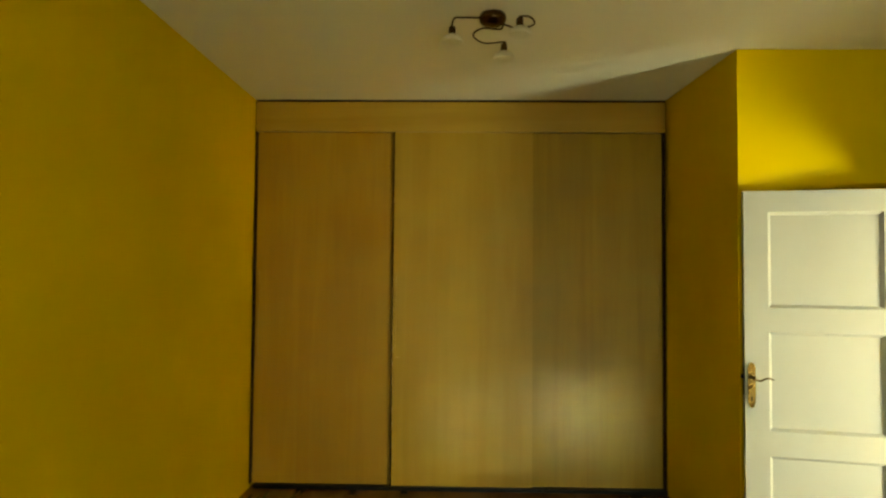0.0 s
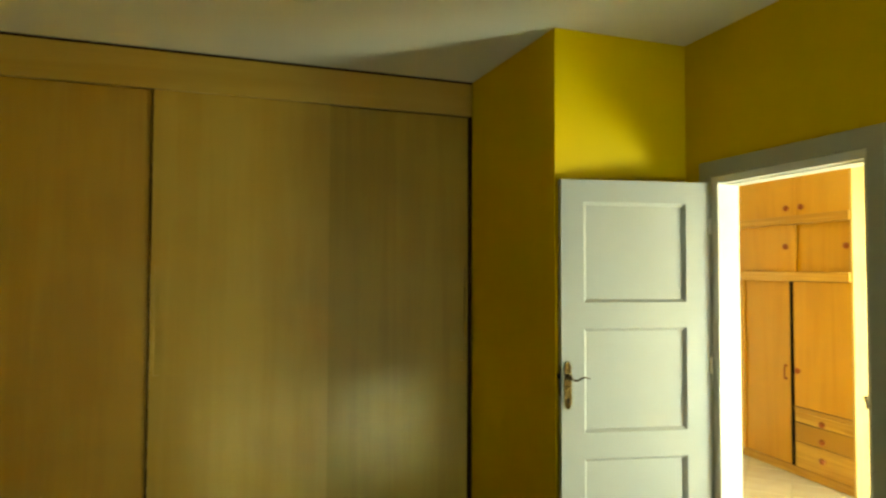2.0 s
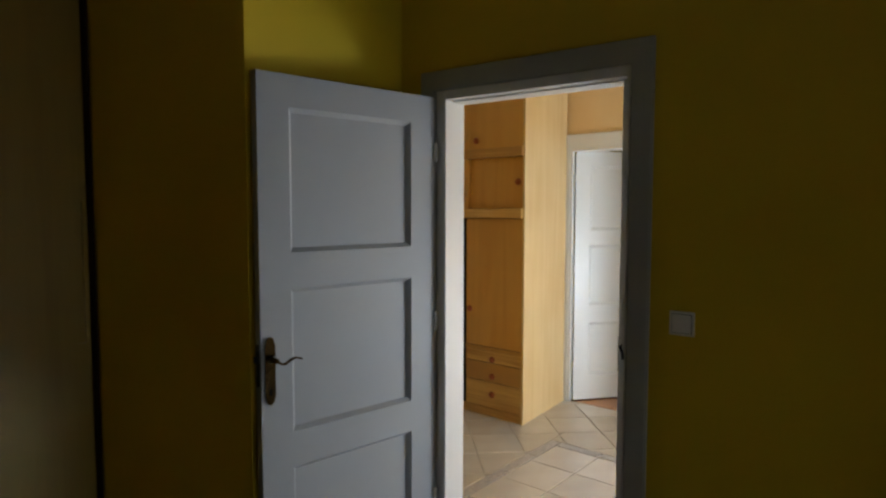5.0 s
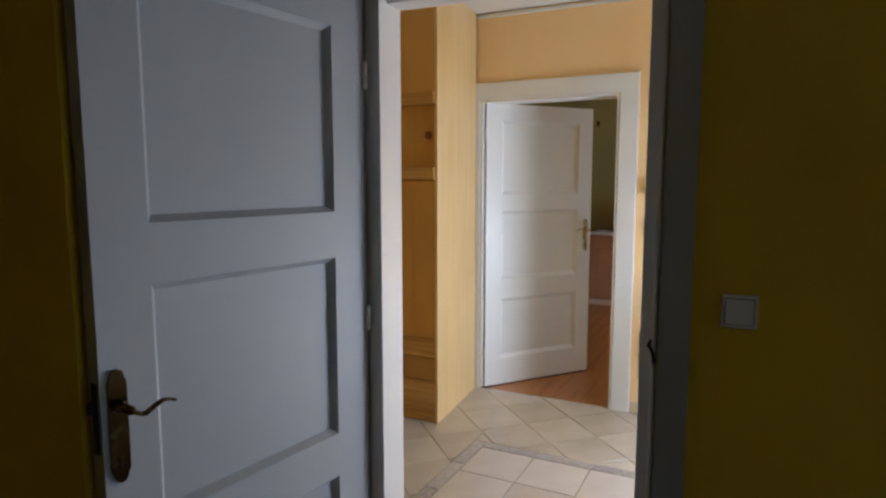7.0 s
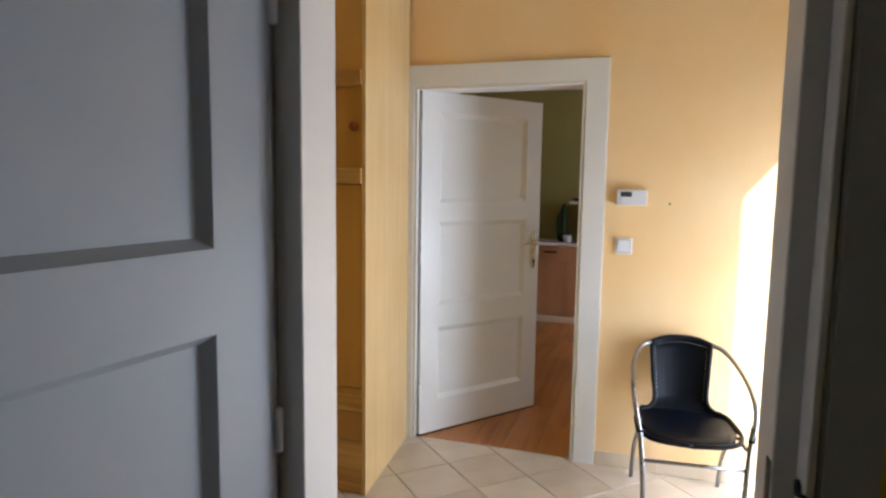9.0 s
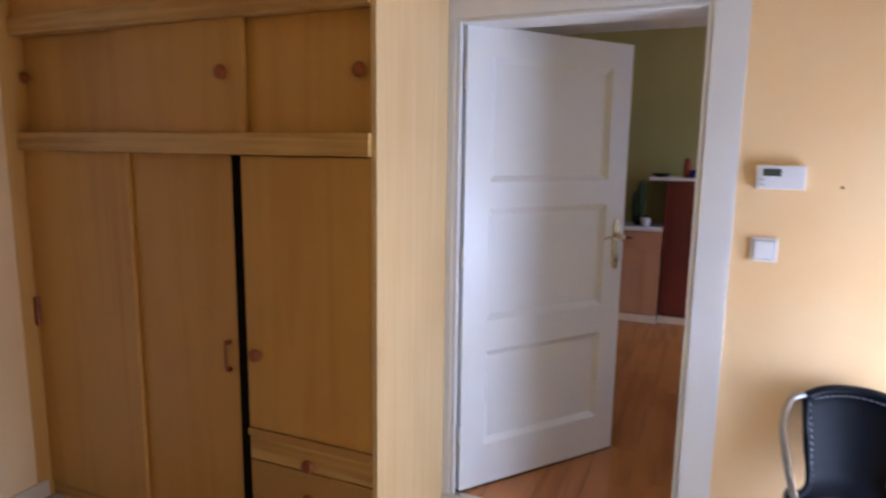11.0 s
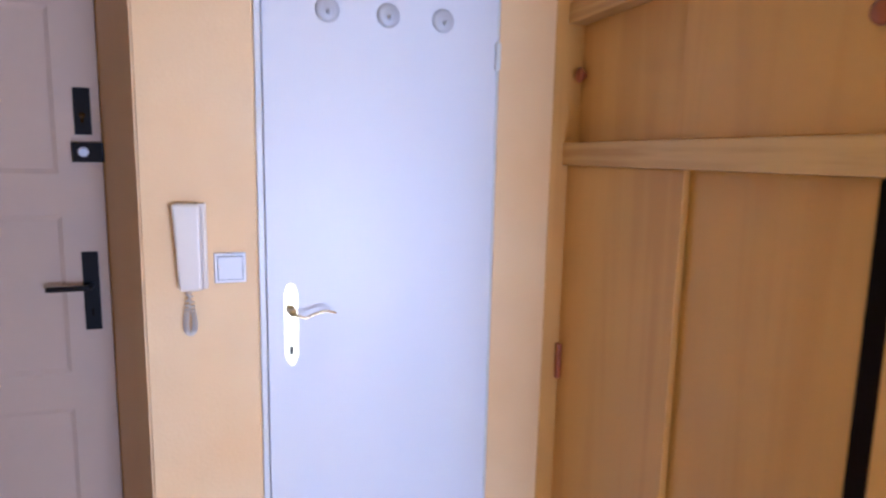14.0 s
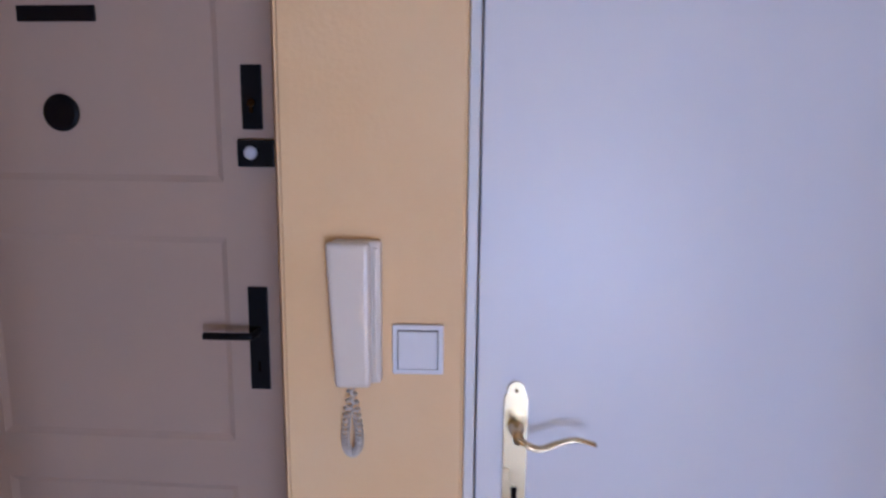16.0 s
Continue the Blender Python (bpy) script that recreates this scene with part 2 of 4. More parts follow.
M_GROUND = mat("pale concrete paving outside", (0.42, 0.40, 0.36), 0.9, vary=0.25, scale=(2, 2, 2), fine=30, bump=0.2)


def woven():
    m = mat("black woven plastic", (0.002, 0.0035, 0.008), 0.32, spec=0.14, vary=0.2, scale=(30, 30, 30), fine=60, bump=0, rvar=0.02)
    nt = m.node_tree
    b = nt.nodes["Principled BSDF"]
    tc = nt.nodes.new("ShaderNodeTexCoord")
    w1 = nt.nodes.new("ShaderNodeTexWave")
    w1.bands_direction = "X"
    w1.inputs["Scale"].default_value = 30
    w1.inputs["Distortion"].default_value = 0.6
    nt.links.new(tc.outputs["Object"], w1.inputs["Vector"])
    bp = nt.nodes.new("ShaderNodeBump")
    bp.inputs["Strength"].default_value, bp.inputs["Distance"].default_value = 0.4, 0.002
    nt.links.new(w1.outputs["Fac"], bp.inputs["Height"])
    nt.links.new(bp.outputs["Normal"], b.inputs["Normal"])
    return m


M_WOVEN = woven()


# ---- building helpers ----
def add_box(bm, x0, x1, y0, y1, z0, z1):
    vs = [bm.verts.new((x, y, z)) for x in (x0, x1) for y in (y0, y1) for z in (z0, z1)]
    for f in ((0, 1, 3, 2), (4, 6, 7, 5), (0, 4, 5, 1), (2, 3, 7, 6), (0, 2, 6, 4), (1, 5, 7, 3)):
        bm.faces.new([vs[i] for i in f])


def boxes(*rows, bevel=0.0, seg=2):
    bm = bmesh.new()
    for r in rows:
        add_box(bm, *r)
    if bevel:
        bmesh.ops.bevel(bm, geom=list(bm.edges), offset=bevel, segments=seg, profile=0.6, affect="EDGES")
    bmesh.ops.recalc_face_normals(bm, faces=bm.faces)
    return bm


def mesh_object(name, bm, material, smooth=False):
    me = bpy.data.meshes.new(name)
    if smooth:
        for f in bm.faces:
            f.smooth = True
    bm.to_mesh(me)
    bm.free()
    me.materials.append(material)
    return new(name, me)


def part(name, bm, material, parent, label="", smooth=False, m=None):
    """One mesh under a thing or under a part; m is its place in the parent."""
    ob = mesh_object(name, bm, material, smooth)
    ob.parent = parent
    if m is not None:
        ob.matrix_basis = m
    if label:
        ob["label"] = label
    return ob


def thing(name, m, label, category, group="", kind=""):
    ob = new(name)
    ob.empty_display_size = 0.1
    ob.matrix_basis = m
    return tagged(ob, label, category, group, kind)


def structure(name, bm, material, label, m=None, category="wall"):
    ob = mesh_object(name, bm, material)
    if m is not None:
        ob.matrix_basis = m
    return tagged(ob, label, category, "", "structure")


def spin(profile, n=20, axis="z"):
    """A turned body from (radius, height) pairs."""
    bm = bmesh.new()
    rings = []
    for r, h in profile:
        rings.append([bm.verts.new((r * math.cos(6.28318 * k / n), r * math.sin(6.28318 * k / n), h)) for k in range(n)])
    for a, b in zip(rings, rings[1:]):
        for k in range(n):
            bm.faces.new((a[k], a[(k + 1) % n], b[(k + 1) % n], b[k]))
    bm.faces.new(rings[0][::-1])
    bm.faces.new(rings[-1])
    if axis == "-y":
        bmesh.ops.rotate(bm, verts=bm.verts, matrix=Matrix.Rotation(radians(90), 3, "X"))
    if axis == "-x":
        bmesh.ops.rotate(bm, verts=bm.verts, matrix=Matrix.Rotation(radians(-90), 3, "Y"))
    bmesh.ops.recalc_face_normals(bm, faces=bm.faces)
    return bm


def smooth_line(pts, n=6):
    """Catmull-Rom through points."""
    p = [Vector(q) for q in pts]
    p = [2 * p[0] - p[1]] + p + [2 * p[-1] - p[-2]]
    out = []
    for a, b, c, d in zip(p, p[1:], p[2:], p[3:]):
        for k in range(n):
            t = k / n
            out.append(0.5 * (2 * b + (c - a) * t + (2 * a - 5 * b + 4 * c - d) * t * t + (3 * b - a - 3 * c + d) * t ** 3))
    return out + [p[-2]]


def tube(pts, radius, n=8, bm=None, flat=1.0):
    """A round bar along a line of points; radius may be a list."""
    bm = bm or bmesh.new()
    pts = [Vector(p) for p in pts]
    side = None
    rings = []
    for i, p in enumerate(pts):
        d = (pts[min(i + 1, len(pts) - 1)] - pts[max(i - 1, 0)]).normalized()
        if side is None:
            side = d.cross(Vector((0, 0, 1)) if abs(d.z) < 0.9 else Vector((0, 1, 0))).normalized()
        side = (side - d * side.dot(d)).normalized()
        up = d.cross(side)
        r = radius[i] if isinstance(radius, (list, tuple)) else radius
        rings.append([bm.verts.new(p + side * r * math.cos(6.28318 * k / n) + up * r * flat * math.sin(6.28318 * k / n)) for k in range(n)])
    for a, b in zip(rings, rings[1:]):
        for k in range(n):
            bm.faces.new((a[k], a[(k + 1) % n], b[(k + 1) % n], b[k]))
    bm.faces.new(rings[0][::-1])
    bm.faces.new(rings[-1])
    bmesh.ops.recalc_face_normals(bm, faces=bm.faces)
    return bm


def prism(outline, y0, y1, bevel=0.0):
    """An outline in x and z, thick along y."""
    bm = bmesh.new()
    a = [bm.verts.new((x, y0, z)) for x, z in outline]
    b = [bm.verts.new((x, y1, z)) for x, z in outline]
    bm.faces.new(a)
    bm.faces.new(b[::-1])
    for k in range(len(a)):
        j = (k + 1) % len(a)
        bm.faces.new((a[k], b[k], b[j], a[j]))
    bmesh.ops.recalc_face_normals(bm, faces=bm.faces)
    if bevel:
        bmesh.ops.bevel(bm, geom=[e for e in bm.edges], offset=bevel, segments=2, affect="EDGES")
    return bm


# The bedroom stands a little askew to the hall; the hall's end wall too.
BED = BEDROOM
BACK = pose(3.9, 5.557, 0, 0, 0, 2.5)
CEIL = 2.80
HALL_CEIL = 2.555
FAR = 5.567

# ---- setting: bedroom ----
structure("floor_bedroom", boxes((-3.9, 0.12, -5.6, 1.9, -0.12, 0.0)), M_FLOOR_BED, "dark brown laminate bedroom floor", BED, "floor")
structure("ceiling_bedroom", boxes((-4.0, 0.12, -5.7, 1.36, CEIL, CEIL + 0.12), (-4.0, -1.03, 1.36, 1.95, CEIL, CEIL + 0.12)), M_CEIL, "white painted bedroom ceiling", BED, "ceiling")
structure("wall_bedroom_west", boxes((-4.0, -3.82, -5.7, 1.95, 0, CEIL)), M_YELLOW, "mustard yellow painted bedroom wall", BED)
structure("wall_bedroom_south", boxes((-3.82, -2.4, -5.7, -5.5, 0, CEIL), (-0.08, 0.02, -5.7, -5.5, 0, CEIL), (-2.4, -0.08, -5.7, -5.5, 2.15, CEIL)),
          M_YELLOW, "mustard yellow painted wall with a window", BED)
structure("wall_bedroom_recess", boxes((-3.82, -1.02, 1.85, 1.95, 0, CEIL)), M_YELLOW, "yellow wall behind the fitted wardrobe", BED)
bm = bmesh.new()
corner = [(-0.803, 0.185), (0.02, 0.185), (0.02, 1.30), (-0.85, 1.34), (-0.85, 1.217)]
lo = [bm.verts.new((x, y, 0)) for x, y in corner]
hi = [bm.verts.new((x, y, CEIL)) for x, y in corner]
bm.faces.new(lo), bm.faces.new(hi)
for k in range(5):
    bm.faces.new((lo[k], lo[(k + 1) % 5], hi[(k + 1) % 5], hi[k]))
bmesh.ops.recalc_face_normals(bm, faces=bm.faces)
structure("wall_bedroom_pier", bm, M_YELLOW, "yellow pier beside the fitted wardrobe", BED)
DOOR_W0, DOOR_W1, DOOR_H = -0.865, -0.02, 2.03
structure("wall_bedroom_east", boxes((0.02, 0.135, -5.7, DOOR_W0, 0, CEIL), (0.02, 0.135, DOOR_W1, 1.30, 0, CEIL), (0.02, 0.135, DOOR_W0, DOOR_W1, DOOR_H, CEIL)),
          M_YELLOW, "mustard yellow wall with the bedroom doorway", BED)

# ---- setting: hall ----
structure("floor_hall", boxes((3.2, 5.60, 0.6, 6.1, -0.12, -0.006)), M_GROUT, "grey-brown tile grout of the hall floor", None, "floor")
bm = bmesh.new()
plan = [(3.41, 1.45), (5.8, 1.45), (5.8, 6.3), (3.05, 6.3), (3.05, 4.74), (3.22, 4.72)]
lo = [bm.verts.new((x, y, HALL_CEIL)) for x, y in plan]
hi = [bm.verts.new((x, y, CEIL + 0.12)) for x, y in plan]
bm.faces.new(lo), bm.faces.new(hi)
for k in range(6):
    bm.faces.new((lo[k], lo[(k + 1) % 6], hi[(k + 1) % 6], hi[k]))
bmesh.ops.recalc_face_normals(bm, faces=bm.faces)
structure("ceiling_hall", bm, M_CEIL, "white painted hall ceiling", None, "ceiling")
structure("ceiling_entry", boxes((2.2, 3.05, 4.7, 6.3, CEIL + 0.004, CEIL + 0.12)), M_CEIL, "white painted ceiling over the entrance", None, "ceiling")
structure("floor_entry", boxes((2.3, 3.2, 4.80, 6.1, -0.12, -0.004)), M_TILE, "beige floor at the entrance door", None, "floor")
D2_0, D2_1, D2_H = 3.115, 4.03, 1.99
structure("wall_hall_east", boxes((FAR, FAR + 0.16, 0.5, D2_0, 0, CEIL), (FAR, FAR + 0.16, D2_1, 6.3, 0, CEIL), (FAR, FAR + 0.16, D2_0, D2_1, D2_H, CEIL)),
          M_PEACH, "peach painted hall wall with a doorway")
structure("cornice", boxes((FAR - 0.022, FAR - 0.001, 1.66, 4.05, HALL_CEIL - 0.032, HALL_CEIL - 0.012), bevel=0.003), M_CEIL, "narrow white cornice strip under the hall ceiling", None, "trim")
structure("wall_hall_south", boxes((3.3, 4.05, 1.45, 1.65, 0, CEIL), (5.45, FAR, 1.45, 1.65, 0, CEIL), (4.05, 5.45, 1.45, 1.65, 2.52, CEIL)),
          M_PEACH, "peach hall wall with a tall glazed opening")
structure("wall_hall_west", boxes((3.16, 3.31, 4.725, 4.80, 0, CEIL)), M_PEACH, "peach wall end beside the entrance")
structure("wall_entry_south", boxes((2.3, 3.155, 4.75, 4.80, 0, CEIL)), M_PEACH, "peach wall of the entrance recess")
structure("wall_entry_west", boxes((2.2, 2.3, 4.75, 6.3, 0, CEIL)), M_PEACH, "peach side wall of the entrance recess")

# end wall: a splayed pier between the entrance recess and the flush door, and the wall round that door
bm = bmesh.new()
foot = [(-0.30, 0.0), (-0.007, 0.0), (-0.007, 0.55), (-0.44, 0.55), (-0.437, 0.46)]
lo = [bm.verts.new((x, y, 0)) for x, y in foot]
hi = [bm.verts.new((x, y, CEIL)) for x, y in foot]
bm.faces.new(lo), bm.faces.new(hi)
for k in range(5):
    bm.faces.new((lo[k], lo[(k + 1) % 5], hi[(k + 1) % 5], hi[k]))
bmesh.ops.recalc_face_normals(bm, faces=bm.faces)
bmesh.ops.bevel(bm, geom=[e for e in bm.edges if abs(e.verts[0].co.z - e.verts[1].co.z) > 1], offset=0.006, segments=3, affect="EDGES")
structure("wall_hall_pier", bm, M_PEACH, "peach painted pier with a rounded corner", BACK)
structure("wall_hall_north", boxes((0.706, 1.75, 0.0, 0.55, 0, CEIL), (-0.007, 0.706, 0.0, 0.55, 2.036, CEIL), (-0.007, 0.706, 0.45, 0.55, 0, 2.036)), M_PEACH, "peach wall round the flush door", BACK)
structure("wall_entry_north", boxes((2.3, 3.6, 6.12, 6.3, 0, CEIL)), M_PEACH, "wall round the entrance door")

# ---- setting: the green room ----
structure("floor_room", boxes((FAR + 0.033, 9.6, 0.9, 6.4, -0.12, -0.008)), M_GROUT, "bed under the laminate floor", None, "floor")
structure("ceiling_room", boxes((FAR + 0.16, 9.6, 0.9, 6.4, 2.6, 2.82)), M_CEIL, "white ceiling of the green room", None, "ceiling")
structure("wall_room_south", boxes((FAR + 0.16, 6.7, 0.8, 1.0, 0, 2.7), (8.5, 9.6, 0.8, 1.0, 0, 2.7), (6.7, 8.5, 0.8, 1.0, 0, 0.7), (6.7, 8.5, 0.8, 1.0, 2.3, 2.7)), M_GREEN, "olive green wall with a window opening")
structure("wall_room_north", boxes((FAR + 0.16, 9.6, 6.3, 6.5, 0, 2.7)), M_GREEN, "olive green wall")
structure("wall_room_east", boxes((9.35, 9.5, 1.0, 6.3, 0, 2.7)), M_GREEN, "olive green wall behind the cabinets")

ground = structure("ground", boxes((-60, 60, -80, 60, -0.6, -0.5)), M_GROUND, "pale paving outside the house", None, "ground")


# ---- doors ----
def panel_leaf(bm, w, h, t, panels, stile=0.12, groove=0.019, hinge_stile=0.12, slope=0.016):
    """A leaf with recessed panels on both faces, in x from 0 to w, y from -t/2 to t/2."""
    zs = [0.0]
    for z0, z1 in panels:
        zs += [z0, z1]
    zs.append(h)
    add_box(bm, 0, hinge_stile, -t / 2, t / 2, 0, h)
    add_box(bm, w - stile, w, -t / 2, t / 2, 0, h)
    for a, b in zip(zs[::2], zs[1::2]):
        add_box(bm, hinge_stile, w - stile, -t / 2, t / 2, a, b)
    # sloping mouldings round each panel and the panel's field
    for z0, z1 in panels:
        for s in (-1, 1):
            y, yi, e = s * t / 2, s * (t / 2 - groove), slope
            o = [(hinge_stile, z0), (w - stile, z0), (w - stile, z1), (hinge_stile, z1)]
            i = [(hinge_stile + e, z0 + e), (w - stile - e, z0 + e), (w - stile - e, z1 - e), (hinge_stile + e, z1 - e)]
            ov = [bm.verts.new((x, y - s * 0.001, z)) for x, z in o]
            iv = [bm.verts.new((x, yi, z)) for x, z in i]
            for k in range(4):
                bm.faces.new((ov[k], ov[(k + 1) % 4], iv[(k + 1) % 4], iv[k]))
            bm.faces.new(iv)


PANELS = [(0.15, 0.585), (0.715, 1.237), (1.367, 1.877)]


def casing(x0, x1, y0, y1, w0, w1, h, wh):
    """A door casing in one piece round an opening from y0 to y1, of height h, with rounded edges."""
    bm = bmesh.new()
    line = [(y0 - w0, 0), (y0 - w0, h + wh), (y1 + w1, h + wh), (y1 + w1, 0), (y1, 0), (y1, h), (y0, h), (y0, 0)]
    sides = [[bm.verts.new((x, y, z)) for y, z in line] for x in (x0, x1)]
    for k in range(8):
        j = (k + 1) % 8
        bm.faces.new((sides[0][k], sides[0][j], sides[1][j], sides[1][k]))
    for f in sides:
        bm.faces.new(f)
    bmesh.ops.recalc_face_normals(bm, faces=bm.faces)
    bmesh.ops.bevel(bm, geom=[e for e in bm.edges if abs(e.verts[0].co.x - e.verts[1].co.x) < 1e-5], offset=0.005, segments=2, affect="EDGES")
    return bm


def lever_set(parent, m, mat_plate, mat_lever, way=1, length=0.234, keyhole=True, reach=1.0):
    """A long plate with rounded ends and a curved lever; the plate lies in x and z and faces -y. The lever points along way * x."""
    out = []
    for side in (1, -1):
        top = side * length / 2
        arc = [(0.0145 * math.cos(math.pi * k / 10), top + side * (0.016 * math.sin(math.pi * k / 10) - 0.013)) for k in range(11)]
        out += [(side * x, z) for x, z in [(0.0195, top - side * 0.03), (0.0185, top - side * 0.021), (0.0150, top - side * 0.018)] + arc + [(-0.0150, top - side * 0.018), (-0.0185, top - side * 0.021), (-0.0195, top - side * 0.03)]]
    plate = part("handle_plate", prism(out, -0.007, 0.0), mat_plate, parent, "long rounded handle plate", m=m)
    z = length * 0.19
    part("spindle", spin([(0.014, 0), (0.013, 0.012), (0.009, 0.02), (0.009, 0.05)], 14, "-y"), mat_lever, plate, smooth=True, m=pose(0, -0.006, z))
    way *= reach
    line = smooth_line([(0, -0.05, z), (way * 0.014, -0.056, z - 0.008), (way * 0.035, -0.056, z - 0.014), (way * 0.065, -0.056, z - 0.003), (way * 0.09, -0.056, z + 0.002), (way * 0.12, -0.054, z - 0.006)])
    n = len(line)
    part("lever", tube(line, [0.0082 - 0.0030 * k / n for k in range(n)], 10, flat=0.62), mat_lever, plate, smooth=True)
    if keyhole:
        part("keyhole", prism([(-0.004, -0.075 - 0.012), (0.004, -0.075 - 0.012), (0.005, -0.075 + 0.012), (-0.005, -0.075 + 0.012)], -0.0085, -0.0072), M_DARK, plate)
    for zz in (length / 2 - 0.012, -length / 2 + 0.012):
        part("screw", spin([(0.0035, 0), (0.003, 0.0015)], 10, "-y"), M_DARKBRASS, plate, m=pose(0, -0.0072, zz))
    return plate


def hinge(parent, m):
    return part("hinge", spin([(0.006, 0), (0.009, 0.003), (0.009, 0.075), (0.006, 0.08)], 12), M_CASING, parent, m=m, smooth=True)


# bedroom door, standing open past a right angle against the pier
door_1 = thing("door_1", BED @ pose(-0.012, -0.005, 0.012, 0, 0, 180 - 11.0), "white painted three-panel door standing wide open", "door", kind="structure")
bm = bmesh.new()
panel_leaf(bm, 0.80, 1.99, 0.042, PANELS, hinge_stile=0.128)
bmesh.ops.recalc_face_normals(bm, faces=bm.faces)
part("leaf", bm, M_WHITE_DIM, door_1)
lever_set(door_1, pose(0.768, 0.021, 0.955, 0, 0, 180), M_DARKBRASS, M_DARKBRASS, 1, reach=0.8)
part("latch", boxes((0.7995, 0.803, -0.01, 0.01, 0.90, 1.05), bevel=0.0008, seg=1), M_BLACK, door_1)
part("latch_bolt", boxes((0.803, 0.815, -0.006, 0.006, 0.985, 1.01), bevel=0.002), M_BLACK, door_1)
for z in (0.22, 1.0, 1.72):
    hinge(door_1, pose(-0.004, 0.024, z))

frame_1 = thing("door_frame_1", BED, "off-white painted wooden door frame of the bedroom", "door frame", kind="structure")
# lining through the wall, with a rebate on the bedroom side, and casing boards
part("jamb", boxes((0.0, 0.05, DOOR_W0, DOOR_W0 + 0.012, 0, DOOR_H), (0.05, 0.142, DOOR_W0, DOOR_W0 + 0.045, 0, DOOR_H), bevel=0.002, seg=1), M_CASING, frame_1)
part("jamb", boxes((0.004, 0.142, DOOR_W1 - 0.050, DOOR_W1, 0, DOOR_H), bevel=0.004), M_CASING, frame_1)
part("head", boxes((0.004, 0.05, DOOR_W0 + 0.012, DOOR_W1 - 0.050, 1.992, DOOR_H), (0.05, 0.140, DOOR_W0 + 0.045, DOOR_W1 - 0.050, 1.986, DOOR_H), bevel=0.002, seg=1), M_CASING, frame_1)
part("casing", casing(-0.006, 0.018, DOOR_W0 - 0.002, DOOR_W1 + 0.002, 0.077, 0.077, DOOR_H + 0.002, 0.083), M_CASING_SHADE, frame_1)
part("strike_plate", boxes((0.052, 0.075, DOOR_W0 + 0.045, DOOR_W0 + 0.047, 0.94, 1.07), bevel=0.0006, seg=1), M_BLACK, frame_1)
part("strike_hook", tube(smooth_line([(0.03, DOOR_W0 + 0.014, 1.055), (0.006, DOOR_W0 + 0.020, 1.045), (-0.010, DOOR_W0 + 0.016, 1.048), (-0.014, DOOR_W0 + 0.006, 1.03), (-0.012, DOOR_W0 + 0.004, 1.005)], 4), 0.005, 8, flat=0.6), M_BLACK, frame_1, "black curved latch hook", smooth=True)

# door to the green room
door_2 = thing("door_2", pose(FAR + 0.03, 4.012, 0.01, 0, 0, -37.5), "white painted three-panel door standing half open", "door", kind="structure")
bm = bmesh.new()
panel_leaf(bm, 0.90, 1.97, 0.04, [(0.19, 0.62), (0.755, 1.24), (1.35, 1.86)], groove=0.017, slope=0.026)
bmesh.ops.recalc_face_normals(bm, faces=bm.faces)
part("leaf", bm, M_WHITE, door_2)
# black strip added below the leaf in place of the gap's shade
part("gap_shade", boxes((0.002, 0.898, -0.019, 0.019, -0.009, -0.0005)), M_DARK, door_2, "dark strip standing in for the shade under the door")
lever_set(door_2, pose(0.85, -0.02, 1.045), M_BRASS, M_BRASS, -1)
for z in (0.22, 1.0, 1.72):
    hinge(door_2, pose(-0.004, -0.022, z))
frame_2 = thing("door_frame_2", pose(0, 0, 0), "off-white painted door frame in the peach wall", "door frame", kind="structure")
part("jamb", boxes((FAR - 0.012, FAR + 0.165, D2_0, D2_0 + 0.014, 0, D2_H), bevel=0.003), M_CASING, frame_2)
part("jamb", boxes((FAR - 0.012, FAR + 0.02, D2_1 - 0.016, D2_1, 0, D2_H), (FAR + 0.02, FAR + 0.165, D2_1 - 0.008, D2_1, 0, D2_H), bevel=0.003), M_CASING, frame_2)
part("head", boxes((FAR - 0.012, FAR + 0.165, D2_0 + 0.014, D2_1 - 0.016, D2_H - 0.014, D2_H), bevel=0.003), M_CASING, frame_2)
part("casing", casing(FAR - 0.018, FAR - 0.001, D2_0 - 0.001, D2_1 + 0.001, 0.114, 0.075, D2_H + 0.002, 0.113), M_CASING, frame_2)

# flush door in the end wall
door_3 = thing("door_3", BACK, "white flush door, closed, with a brass handle", "door", kind="structure")
part("leaf", boxes((0.014, 0.698, 0.002, 0.044, 0.01, 2.024), bevel=0.003), M_FLUSH, door_3)
lever_set(door_3, pose(0.078, 0.004, 1.0), M_BRASS, M_BRASS, 1)
for z in (0.27, 1.745):
    hinge(door_3, pose(0.698, -0.004, z))
for z in (0.92, 1.04):
    part("screw", spin([(0.004, 0), (0.003, 0.002)], 10, "-y"), M_HOOK, door_3, m=pose(0.684, 0.004, z))
frame_3 = thing("door_frame_3", BACK, "narrow white steel door frame", "door frame", kind="structure")
part("jamb", boxes((-0.0065, 0.0105, -0.005, 0.06, 0, 2.035), bevel=0.003), M_WHITE, frame_3)
part("jamb", boxes((0.6985, 0.7055, 0.001, 0.06, 0, 2.035), bevel=0.003), M_WHITE, frame_3)
part("head", boxes((0.0105, 0.6985, -0.003, 0.06, 2.0265, 2.035), bevel=0.003), M_WHITE, frame_3)
